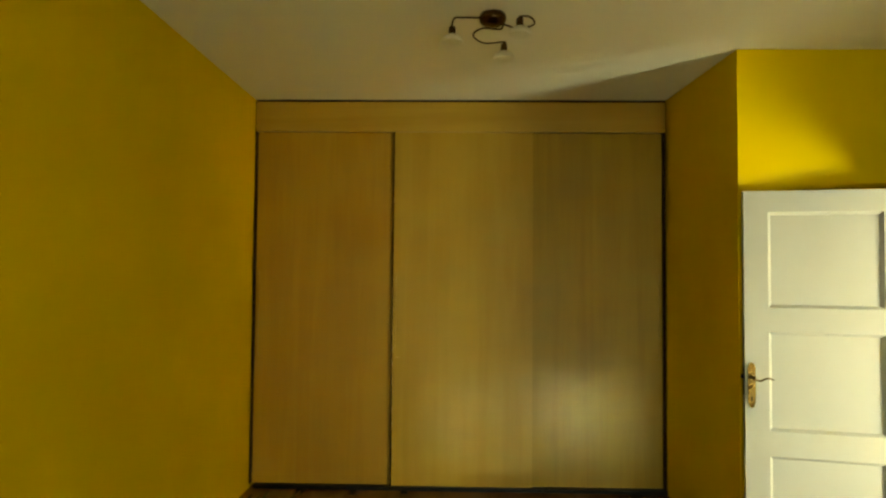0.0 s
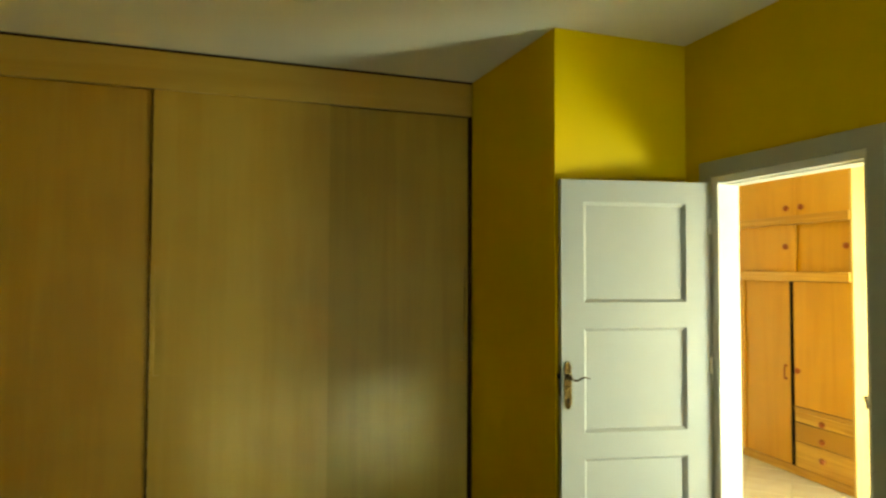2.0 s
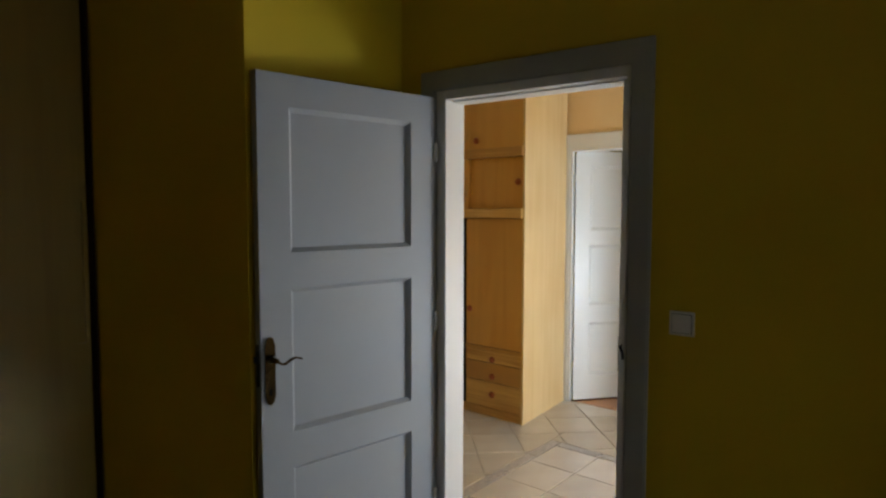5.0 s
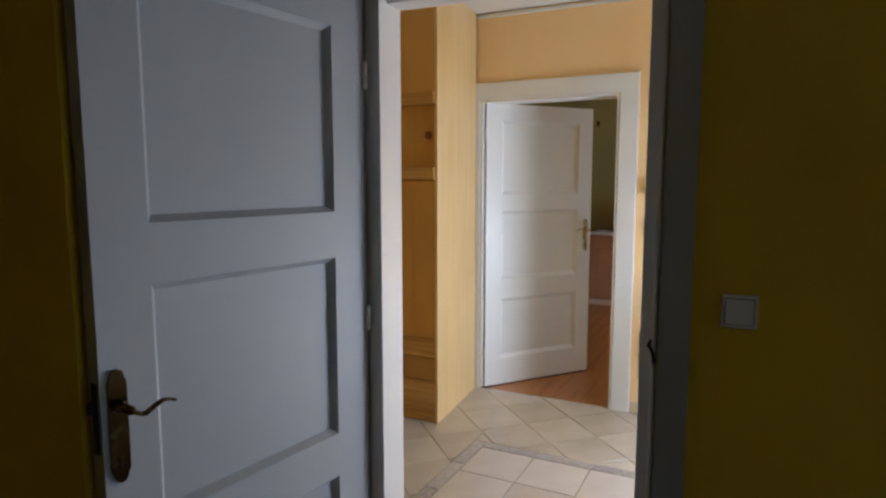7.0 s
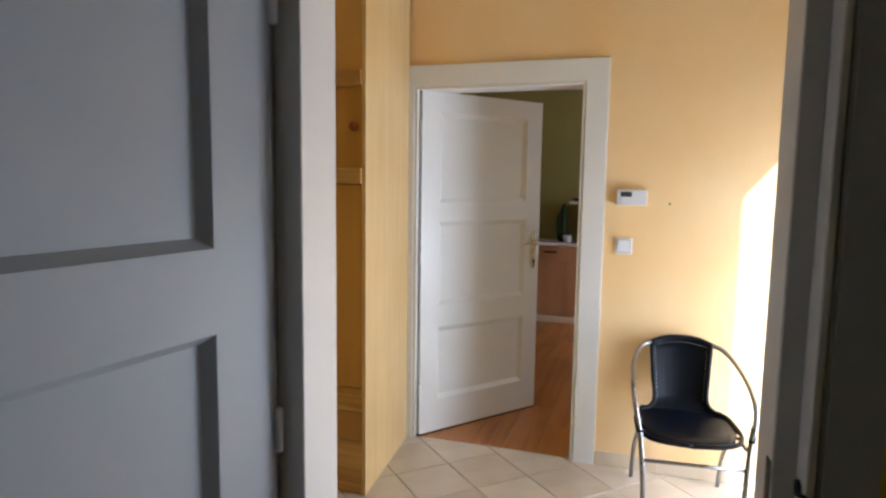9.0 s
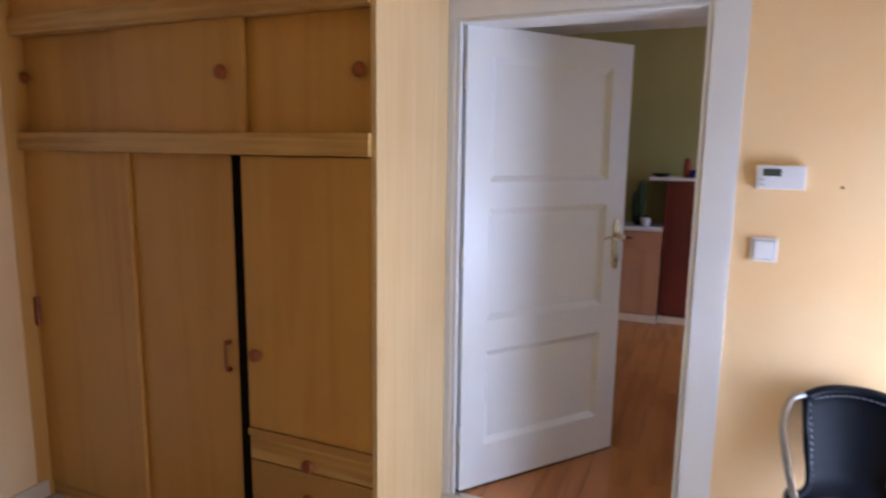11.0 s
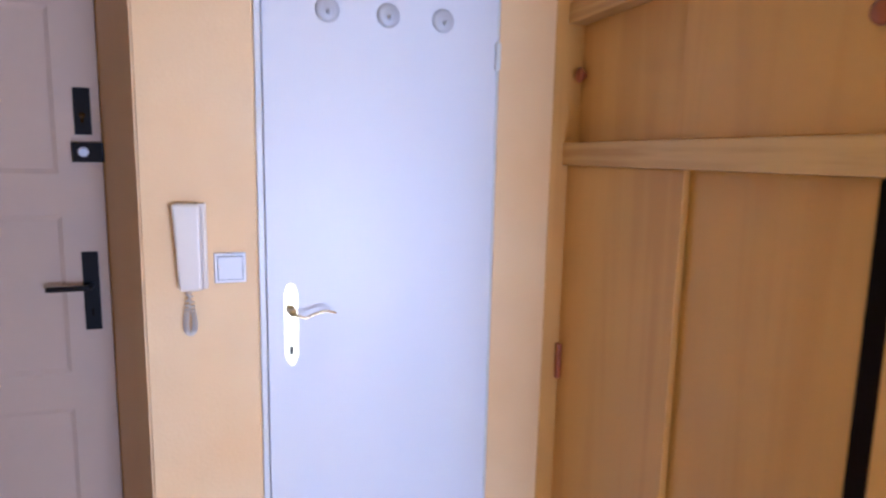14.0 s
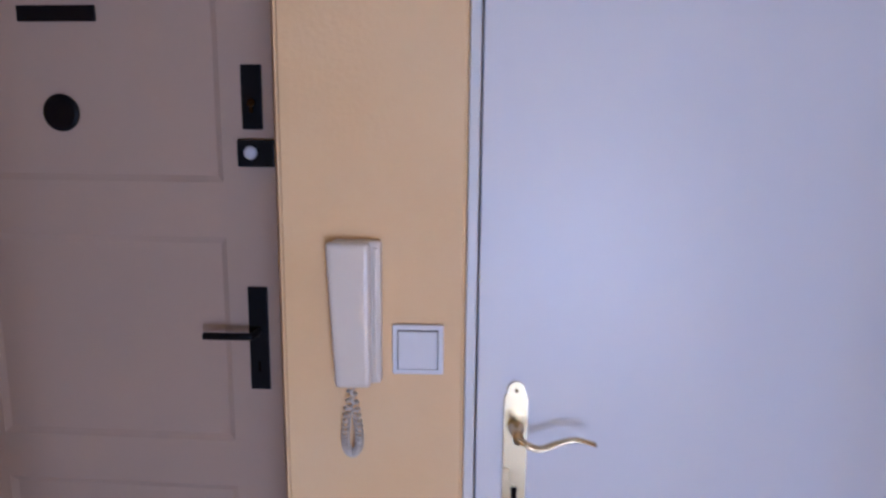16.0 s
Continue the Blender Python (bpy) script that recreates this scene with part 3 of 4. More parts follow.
for x in (0.187, 0.358, 0.522):
    hook = thing("coat_hook", BACK @ pose(x, 0.004, 1.872), "round grey coat hook fixed to the white flush door", "hook", "coat hooks on the door")
    part("disc", spin([(0.033, 0), (0.034, 0.004), (0.031, 0.009), (0.022, 0.013), (0.008, 0.015)], 24, "-y"), M_HOOK, hook, smooth=True)
    part("peg", tube(smooth_line([(0, -0.012, -0.004), (0, -0.022, -0.012), (0, -0.03, -0.012), (0, -0.034, -0.004)], 4), 0.005, 8), M_HOOK, hook, smooth=True)

# entrance door
EY = 6.03
door_4 = thing("door_4", pose(0, EY, 0), "white panelled entrance door with black fittings, closed", "door", kind="structure")
bm = bmesh.new()
panel_leaf(bm, 0.86, 2.03, 0.045, [(0.12, 0.62), (0.742, 1.262), (1.393, 1.90)], stile=0.125, groove=0.007, hinge_stile=0.125)
bmesh.ops.recalc_face_normals(bm, faces=bm.faces)
part("leaf", bm, M_ENTRY, door_4, m=pose(2.572, 0.0225, 0.012))
frame_4 = thing("door_frame_4", pose(0, EY, 0), "narrow frame of the entrance door", "door frame", kind="structure")
part("jamb", boxes((2.52, 2.57, -0.01, 0.09, 0, 2.1), bevel=0.003), M_ENTRY, frame_4)
part("jamb", boxes((3.434, 3.47, 0.0, 0.09, 0, 2.1), bevel=0.003), M_PINE, frame_4, "brown wooden jamb")
part("head", boxes((2.57, 3.434, -0.01, 0.09, 2.045, 2.1), bevel=0.003), M_ENTRY, frame_4)
lock_plate = part("lock_plate", boxes((3.36, 3.408, -0.008, 0.0, 1.528, 1.673), bevel=0.002), M_BLACK, door_4)
part("cylinder", spin([(0.010, 0), (0.009, 0.006)], 14, "-y"), M_DARKBRASS, lock_plate, m=pose(3.384, -0.008, 1.588))
part("cylinder_lower", boxes((3.380, 3.388, -0.0125, -0.008, 1.565, 1.585), bevel=0.001), M_DARKBRASS, lock_plate)
bolt = part("night_latch", boxes((3.352, 3.44, -0.026, 0.0, 1.443, 1.505), bevel=0.004), M_BLACK, door_4)
part("turn_knob", spin([(0.015, 0), (0.016, 0.006), (0.013, 0.012), (0.006, 0.014)], 18, "-y"), M_PLASTIC, bolt, "white turn knob", smooth=True, m=pose(3.386, -0.026, 1.475))
handle_plate = part("handle_plate", boxes((3.356, 3.404, -0.008, 0.0, 0.898, 1.156), bevel=0.002), M_BLACK, door_4)
part("lever", tube(smooth_line([(3.38, -0.008, 1.046), (3.38, -0.045, 1.046), (3.365, -0.052, 1.046), (3.31, -0.052, 1.045), (3.262, -0.05, 1.044)]), 0.009, 10), M_BLACK, handle_plate, smooth=True)
part("keyhole", boxes((3.377, 3.383, -0.0095, -0.0082, 0.945, 0.97)), M_DARK, handle_plate)
part("peephole_cover", spin([(0.043, 0), (0.043, 0.006), (0.038, 0.01)], 28, "-y"), M_BLACK, door_4, "round black peephole cover", m=pose(2.925, 0, 1.563), smooth=False)
part("name_bar", boxes((2.839, 3.025, -0.006, 0.0, 1.768, 1.803), bevel=0.0015), M_BLACK, door_4, "black bar plate")


# ---- fitted wardrobe of the bedroom ----
WF = 1.217
wardrobe = thing("fitted_wardrobe", BED, "fitted wardrobe with three honey veneer sliding doors, closed", "wardrobe")
part("fascia", boxes((-3.812, -0.855, WF - 0.012, WF + 0.02, 2.567, CEIL - 0.017), bevel=0.002), M_VENEER_X, wardrobe)
part("top_gap", boxes((-3.81, -0.852, WF - 0.004, WF + 0.02, CEIL - 0.0165, CEIL - 0.0005)), M_UMBER, wardrobe)
part("bottom_track", boxes((-3.79, -0.845, WF - 0.01, WF + 0.08, 0.0, 0.03), bevel=0.002), M_BLACK, wardrobe)
part("side_post", boxes((-3.819, -3.806, WF - 0.004, WF + 0.08, 0.03, CEIL - 0.013), bevel=0.002), M_UMBER, wardrobe)
part("side_post", boxes((-0.866, -0.853, WF - 0.004, WF + 0.08, 0.03, CEIL - 0.013), bevel=0.002), M_UMBER, wardrobe)
part("back_panel", boxes((-3.79, -0.845, WF + 0.09, WF + 0.10, 0.03, 2.74)), M_DARK, wardrobe)
for u0, u1, y, hx, face in ((-3.803, -2.80, 0.022, -3.765, M_VENEER_W), (-2.80, -1.80, 0.004, -2.765, M_VENEER), (-1.82, -0.87, 0.03, -0.905, M_VENEER_G)):
    dz1 = 2.5665
    d = part("sliding_door", boxes((u0, hx - 0.016, WF + y, WF + y + 0.02, 0.032, dz1), (hx + 0.016, u1, WF + y, WF + y + 0.02, 0.032, dz1),
                                   (hx - 0.016, hx + 0.016, WF + y, WF + y + 0.02, 0.032, 0.94), (hx - 0.016, hx + 0.016, WF + y, WF + y + 0.02, 1.56, dz1)), face, wardrobe)
    part("recessed_grip", boxes((hx - 0.016, hx + 0.016, WF + y + 0.012, WF + y + 0.019, 0.94, 1.56)), face, d, "shallow recessed grip")
# thin dark strip stands in for the shadow between left and middle door
part("seam_shade", boxes((-2.812, -2.801, WF + 0.002, WF + 0.022, 0.032, 2.5665), bevel=0.002), M_DARKBRASS, wardrobe, "dark strip for the shadow at the sliding doors' seam")

# ceiling lamp with three curled arms
lamp = thing("ceiling_lamp", pose(1.062, 2.986, CEIL), "bronze ceiling lamp with three curled arms and frosted glass bells", "ceiling lamp")
part("canopy", spin([(0.035, -0.003), (0.060, -0.010), (0.067, -0.028), (0.061, -0.048), (0.038, -0.063), (0.012, -0.07)], 28), M_LAMPMETAL, lamp, "domed bronze canopy", smooth=True)
CURLS = ([(-0.05, -0.05), (-0.137, -0.067), (-0.178, -0.055), (-0.193, -0.01), (-0.196, 0.02)],
         [(0.05, 0.05), (0.035, 0.085), (-0.047, 0.078), (-0.096, 0.132), (-0.087, 0.216), (-0.036, 0.27), (0.058, 0.264)],
         [(0.045, 0.03), (0.12, 0.075), (0.19, 0.06), (0.198, -0.005), (0.167, -0.052), (0.127, -0.062)])
for curl in CURLS:
    ex, ey = curl[-1]
    line = [(x, y, -0.045 - 0.004 * (k % 2)) for k, (x, y) in enumerate(curl)] + [(ex, ey, -0.056)]
    arm = part("arm", tube(smooth_line(line), 0.0045, 8), M_LAMPMETAL, lamp, smooth=True)
    part("socket", spin([(0.014, 0), (0.017, -0.008), (0.017, -0.036), (0.013, -0.04)], 16), M_LAMPMETAL, arm, smooth=True, m=pose(ex, ey, -0.056))
    part("glass_bell", spin([(0.016, -0.038), (0.036, -0.048), (0.05, -0.062), (0.054, -0.078), (0.046, -0.082)], 24), M_OPAL, arm, "frosted white glass bell", smooth=True, m=pose(ex, ey, -0.056))


# ---- switches ----
def rocker_switch(m, label, size=0.082):
    """A square rocker switch that faces -y."""
    h = size / 2
    sw = thing("light_switch", m, label, "light switch")
    part("cover_frame", boxes((-h, h, -0.009, 0.0, -h, h), bevel=0.003), M_PLASTIC, sw)
    part("rocker", boxes((-h * 0.76, h * 0.76, -0.0135, -0.0092, -h * 0.76, h * 0.76), bevel=0.002), M_PLASTIC, sw)
    part("shadow_gap", boxes((-h * 0.8, h * 0.8, -0.0094, -0.009, -h * 0.8, h * 0.8)), M_LCD, sw)
    return sw


rocker_switch(BED @ pose(0.02, -1.052, 1.15, 0, 0, -90), "white square light switch on the yellow wall")
rocker_switch(pose(FAR, 2.899, 1.17, 0, 0, -90), "white square light switch on the peach wall")
rocker_switch(BACK @ pose(-0.082, 0, 1.173), "white square light switch beside the flush door")

# ---- hall things ----
thermo = thing("room_thermostat", pose(FAR, 2.862, 1.415, 0, 0, -90), "white room thermostat with a small grey display", "thermostat")
part("case", boxes((-0.08, 0.064, -0.028, 0.0, -0.039, 0.039), bevel=0.004), M_PLASTIC, thermo)
part("display", boxes((-0.062, -0.008, -0.0295, -0.028, 0.004, 0.028)), M_LCD, thermo, "small grey display")
for z in (-0.008, -0.024):
    part("button", boxes((-0.072, -0.054, -0.030, -0.028, z - 0.004, z + 0.004), bevel=0.0008, seg=1), M_HOOK, thermo)
nail = thing("wall_plug", pose(FAR, 2.69, 1.387, 0, 0, -90), "small brown screw in the peach wall", "screw")
part("head", spin([(0.005, 0), (0.004, 0.003), (0.002, 0.005)], 10, "-y"), M_DARKBRASS, nail)

intercom = thing("intercom", BACK @ pose(-0.181, 0, 1.235), "cream intercom handset on the wall with a coiled cord", "intercom")
part("base", boxes((-0.034, 0.042, -0.022, 0.0, -0.115, 0.115), bevel=0.006), M_CREAM, intercom)
handset = part("handset", boxes((-0.041, 0.028, -0.042, -0.0215, -0.116, 0.114), bevel=0.009, seg=3), M_CREAM, intercom, "cream handset")
for v in handset.data.vertices:
    if v.co.x < 0:
        v.co.x += 0.012 * (0.113 - v.co.z) / 0.227
part("rib", boxes((0.031, 0.0385, -0.028, -0.021, -0.105, 0.105), bevel=0.003), M_CREAM, intercom)
line = []
for k in range(300):
    a, t = k * 0.72, k / 299
    x = -0.006 + 0.0115 * math.sin(2 * math.pi * t)
    z = -0.110 - 0.125 * math.sin(math.pi * t) ** 0.7
    line.append((x + 0.006 * math.cos(a), -0.018 + 0.006 * math.sin(a), z + 0.003 * math.sin(a)))
part("coiled_cord", tube(line, 0.0018, 6), M_CORD, intercom, "grey coiled cord", smooth=True)

# chair
chair = thing("armchair", pose(5.235, 2.582, 0, 0, 0, 95), "black woven stacking armchair with a steel tube frame", "chair")
for s in (-1, 1):
    part("front_leg", tube(smooth_line([(s * 0.20, 0.235, 0.0), (s * 0.207, 0.222, 0.25), (s * 0.222, 0.20, 0.44), (s * 0.246, 0.17, 0.58), (s * 0.250, 0.06, 0.655), (s * 0.232, -0.10, 0.710), (s * 0.185, -0.205, 0.758), (s * 0.105, -0.235, 0.775)]), 0.0115, 10), M_CHROME, chair, smooth=True)
    part("rear_leg", tube(smooth_line([(s * 0.212, -0.235, 0.0), (s * 0.210, -0.16, 0.22), (s * 0.210, 0.05, 0.41), (s * 0.215, 0.18, 0.425)]), 0.0105, 10), M_CHROME, chair, smooth=True)
    part("rubber_foot", spin([(0.014, 0), (0.014, 0.02)], 12), M_BLACK, chair, m=pose(s * 0.20, 0.235, 0))
part("stretcher", tube([(-0.215, 0.214, 0.345), (0.215, 0.214, 0.345)], 0.008, 8), M_CHROME, chair, smooth=True)
for s in (-1, 1):
    part("wrap", tube(smooth_line([(s * 0.227, 0.195, 0.468), (s * 0.234, 0.188, 0.50), (s * 0.240, 0.181, 0.535)], 4), 0.0145, 10), M_WOVEN, chair, "black wrapped joint", smooth=True)
bm = bmesh.new()
NU, NV = 12, 10
def grid_slab(bm, f, nu, nv, thick):
    top = [[bm.verts.new(f(i / nu * 2 - 1, j / nv)) for j in range(nv + 1)] for i in range(nu + 1)]
    for i in range(nu):
        for j in range(nv):
            bm.faces.new((top[i][j], top[i + 1][j], top[i + 1][j + 1], top[i][j + 1]))
    bmesh.ops.recalc_face_normals(bm, faces=bm.faces)
    bmesh.ops.solidify(bm, geom=list(bm.faces), thickness=thick)
    bmesh.ops.recalc_face_normals(bm, faces=bm.faces)
    return bm
grid_slab(bm, lambda a, b: (a * (0.185 + 0.03 * math.sin(math.pi * min(b * 1.1, 1)) ** 0.6), -0.17 + 0.35 * b - 0.04 * a * a * b, 0.442 - 0.02 * (1 - a * a) * math.sin(math.pi * b) - 0.022 * max(0, b - 0.85) / 0.15), NU, NV, 0.012)
part("seat", bm, M_WOVEN, chair, smooth=True)
grid_b = grid_slab(bmesh.new(), lambda a, b: (a * (0.116 + 0.022 * b + 0.075 * (max(0, 0.22 - b) / 0.22) ** 2), -0.168 - 0.069 * b - 0.022 * (1 - a * a) + 0.075 * (max(0, 0.24 - b) / 0.24) ** 2 - 0.014 * (max(0, b - 0.8) / 0.2) ** 2, 0.412 + 0.355 * b + 0.018 * (1 - a * a) * b), 20, 18, 0.010)
part("backrest", grid_b, M_WOVEN, chair, smooth=True)
part("top_wrap", tube(smooth_line([(-0.143, -0.226, 0.764), (-0.08, -0.246, 0.785), (0, -0.252, 0.792), (0.08, -0.246, 0.785), (0.143, -0.226, 0.764)]), 0.017, 10), M_WOVEN, chair, "black wrapped top bar", smooth=True)
for s in (-1, 1):
    part("edge_binding", tube(smooth_line([(s * 0.141, -0.235, 0.765), (s * 0.130, -0.205, 0.60), (s * 0.122, -0.172, 0.49), (s * 0.148, -0.135, 0.452), (s * 0.200, -0.10, 0.443), (s * 0.217, 0.02, 0.442), (s * 0.212, 0.12, 0.436), (s * 0.15, 0.168, 0.424), (0, 0.184, 0.418)]), 0.011, 8), M_WOVEN, chair, "black woven edging", smooth=True)

# stitches along the edges of the back, pale to stand in for the thread's highlights
bm = bmesh.new()
for k in range(15):
    b = 0.10 + 0.86 * k / 14
    for s in (-1, 1):
        x, y, z = s * (0.103 + 0.022 * b), -0.166 - 0.069 * b - 0.009, 0.412 + 0.355 * b
        add_box(bm, x - 0.0012, x + 0.0012, y + 0.003, y + 0.0065, z - 0.0055, z + 0.0055)
for k in range(13):
    a = -0.9 + 1.8 * k / 12
    x, y, z = a * 0.122, -0.168 - 0.066 - 0.018 * (1 - a * a), 0.752 + 0.018 * (1 - a * a)
    add_box(bm, x - 0.0055, x + 0.0055, y + 0.001, y + 0.005, z - 0.0012, z + 0.0012)
part("stitching", bm, M_HOOK, chair, "stitching along the woven back, its thread glints as pale dashes")

for o in chair.children:
    o.data.transform(Matrix.Diagonal((0.97, 1.14, 0.925, 1)))

# ---- pine cupboard of the hall ----
CX, C0, C1 = 4.85, 3.995, 5.615
cup = thing("fitted_cupboard", pose(0, 0, 0), "tall fitted pine cupboard with sliding doors and drawers", "cupboard")
bm = bmesh.new()
ends = [[bm.verts.new(p + (z,)) for p in ((CX, C0), (FAR - 0.02, C0 + 0.066), (FAR - 0.02, C0 + 0.084), (CX, C0 + 0.018))] for z in (0.0, CEIL - 0.002)]
for k in range(4):
    bm.faces.new((ends[0][k], ends[0][(k + 1) % 4], ends[1][(k + 1) % 4], ends[1][k]))
bm.faces.new(ends[0][::-1])
bm.faces.new(ends[1])
part("side_panel", bm, M_PINE_SIDE, cup, "pale pine side panel")
part("stile", boxes((CX - 0.055, CX + 0.05, C1 - 0.024, C1, 0, CEIL - 0.002), bevel=0.003), M_PINE, cup)
part("back_panel", boxes((CX + 0.34, CX + 0.35, C0 + 0.06, C1, 0.05, CEIL - 0.01)), M_DARK, cup)
part("plinth", boxes((CX + 0.012, CX + 0.04, C0 + 0.019, C1 - 0.022, 0, 0.062), bevel=0.003), M_PINE_Y, cup)
for z0, z1, out in ((1.465, 1.535, 0.014), (1.90, 1.965, 0.014), (2.50, CEIL - 0.013, 0.010)):
    part("rail", boxes((CX - out, CX + 0.05, C0 + 0.018, C1 - 0.022, z0, z1), bevel=0.004), M_PINE_Y, cup, "pine rail with lengthwise grain")


def knob(parent, y, z, x, r=0.0235):
    return part("knob", spin([(0.009, 0), (0.009, 0.008), (r * 0.8, 0.013), (r, 0.02), (r * 0.92, 0.027), (r * 0.5, 0.031)], 18, "-x"), M_KNOB, parent, "turned reddish wooden knob", smooth=True, m=pose(x, y, z))


def pull(parent, y, z, x):
    line = smooth_line([(x, y, z + 0.05), (x - 0.016, y, z + 0.05), (x - 0.022, y, z + 0.04), (x - 0.022, y, z - 0.04), (x - 0.016, y, z - 0.05), (x, y, z - 0.05)], 4)
    bow = part("pull", tube(line, 0.005, 8), M_KNOB, parent, "slim wooden bow handle", smooth=True)
    for dz in (-0.05, 0.05):
        part("foot", boxes((x - 0.020, x, y - 0.011, y + 0.008, z + dz - 0.007, z + dz + 0.007), bevel=0.003), M_KNOB, bow, "reddish wooden foot")
    return bow


def cup_door(y0, y1, z0, z1, back, name="sliding_door"):
    return part(name, boxes((CX + back, CX + back + 0.018, y0, y1, z0, z1), bevel=0.0025), M_PINE, cup)


d = cup_door(5.03, C1 - 0.022, 0.063, 1.464, 0.006)
part("grip", boxes((CX - 0.010, CX + 0.006, 5.566, 5.588, 0.755, 0.875), bevel=0.004), M_KNOB, d, "reddish wooden grip strip")
d = cup_door(4.537, 5.06, 0.063, 1.464, 0.028)
pull(d, 4.605, 0.76, CX + 0.028)
d = cup_door(4.015, 4.505, 0.522, 1.461, 0.002, "hinged_door")
knob(d, 4.458, 0.792, CX + 0.002)
# blackened divider and a black sheet give the shade inside the open gap
part("divider", boxes((CX + 0.022, CX + 0.3, 4.492, 4.503, 0.06, 1.46)), M_DARK, cup)
part("gap_shade_sheet", boxes((CX + 0.021, CX + 0.027, 4.503, 4.56, 0.06, 1.462)), M_DARK, cup)
part("shelf_edge", boxes((CX - 0.002, CX + 0.03, 4.014, 4.51, 0.492, 0.518), bevel=0.003), M_PINE_Y, cup)
for z0, z1, kz in ((0.405, 0.489, 0.435), (0.262, 0.400, 0.310), (0.068, 0.257, 0.175)):
    d = part("drawer_front", boxes((CX + 0.002, CX + 0.02, 4.015, 4.505, z0, z1), bevel=0.003), M_PINE_Y, cup)
    knob(d, 4.252, kz, CX + 0.002)
d = cup_door(5.05, C1 - 0.022, 1.536, 1.899, 0.040)
knob(d, 5.565, 1.745, CX + 0.040)
d = cup_door(4.492, 5.07, 1.536, 1.899, 0.012)
knob(d, 4.566, 1.73, CX + 0.012)
d = cup_door(4.015, 4.51, 1.536, 1.899, 0.040)
knob(d, 4.064, 1.722, CX + 0.040)
for y0, y1, ky in ((5.04, C1 - 0.024, 5.10), (4.482, 5.037, 4.548), (4.015, 4.479, 4.408)):
    d = cup_door(y0, y1, 1.966, 2.499, 0.004, "hinged_door")
    knob(d, ky, 2.025, CX + 0.004)

# ---- things in the green room ----
def base_cabinet(m, w, label, group=""):
    """A base cabinet with a drawer, a door and a white worktop; its front faces -x and it runs along y."""
    c = thing("low_cabinet", m, label, "cabinet", group)
    part("body", boxes((0.02, 0.46, 0, w, 0.07, 0.82), bevel=0.003), M_BEECH, c)
    part("door", boxes((0.0, 0.019, 0.004, w - 0.004, 0.09, 0.655), bevel=0.002), M_BEECH, c)
    d = part("drawer_front", boxes((0.0, 0.019, 0.004, w - 0.004, 0.665, 0.81), bevel=0.002), M_BEECH, c)
    part("handle", boxes((-0.012, 0.0, w / 2 - 0.07, w / 2 + 0.07, 0.745, 0.762), bevel=0.004), M_DARKBRASS, d)
    part("worktop", boxes((-0.03, 0.47, -0.005, w + 0.005, 0.822, 0.852), bevel=0.004), M_PLASTIC, c, "white worktop")
    part("plinth", boxes((-0.004, 0.44, 0.0, w, 0.0, 0.069), bevel=0.002), M_SKIRT, c, "pale plinth")
    return c


base_cabinet(pose(8.87, 3.43, 0), 0.62, "low beech cabinet with a white top against the green wall")
counter = base_cabinet(pose(6.85, 3.86, 0.0), 0.62, "beech counter cabinet with a white top behind the half-open door")
tall = thing("cherry_cabinet", pose(8.93, 2.72, 0), "dark cherry cabinet with a white top shelf", "cabinet")
part("body", boxes((0.02, 0.4, 0, 0.70, 0.06, 1.26), bevel=0.003), M_CHERRY, tall)
for y in (0.004, 0.353):
    part("door", boxes((0.0, 0.019, y, y + 0.343, 0.08, 1.25), bevel=0.003), M_CHERRY, tall)
part("top_shelf", boxes((-0.03, 0.41, -0.01, 0.84, 1.262, 1.287), bevel=0.003), M_PLASTIC, tall, "white top shelf")
part("plinth", boxes((-0.004, 0.38, 0.0, 0.70, 0, 0.06), bevel=0.002), M_SKIRT, tall, "pale plinth")
bowl = thing("dark_bowl", pose(9.10, 3.48, 1.287), "small dark dish on the white shelf", "bowl")
part("dish", spin([(0.045, 0), (0.06, 0.010), (0.085, 0.03), (0.078, 0.03), (0.05, 0.014)], 24), M_BLACK, bowl, smooth=True)
vase = thing("vase", pose(9.11, 3.265, 1.287), "small brick-red vase on the white shelf", "vase")
part("body", spin([(0.026, 0), (0.034, 0.03), (0.036, 0.09), (0.028, 0.13), (0.024, 0.15), (0.028, 0.165), (0.022, 0.165), (0.02, 0.14)], 20), M_RED, vase, smooth=True)
tumbler = thing("tumbler", pose(9.04, 3.21, 1.287), "small dark blue tumbler on the white shelf", "cup")
part("body", spin([(0.024, 0), (0.03, 0.01), (0.034, 0.065), (0.03, 0.065), (0.027, 0.015)], 20), M_BLUE, tumbler, smooth=True)
plant = thing("cactus", pose(9.05, 3.63, 0.852), "dark green columnar cactus in a pot on the cabinet", "plant")
part("pot", spin([(0.05, 0), (0.07, 0.05), (0.075, 0.09), (0.066, 0.09), (0.06, 0.07)], 20), M_BLACK, plant, smooth=True)
bm = bmesh.new()
for rad, hgt, ox in ((0.042, 0.34, 0.0), (0.030, 0.24, 0.05)):
    rings = []
    for k in range(9):
        t = k / 8
        rr = rad * (0.75 + 0.5 * t - 0.4 * t * t) * (1 if k < 7 else (0.75 if k == 7 else 0.2))
        rings.append([bm.verts.new((rr * (1 + 0.16 * math.cos(8 * a)) * math.cos(a), ox + rr * (1 + 0.16 * math.cos(8 * a)) * math.sin(a), 0.07 + hgt * t)) for a in [6.28318 * q / 32 for q in range(32)]])
    for a, c in zip(rings, rings[1:]):
        for q in range(32):
            bm.faces.new((a[q], a[(q + 1) % 32], c[(q + 1) % 32], c[q]))
    bm.faces.new(rings[-1])
part("stem", bm, M_CACTUS, plant, smooth=True)
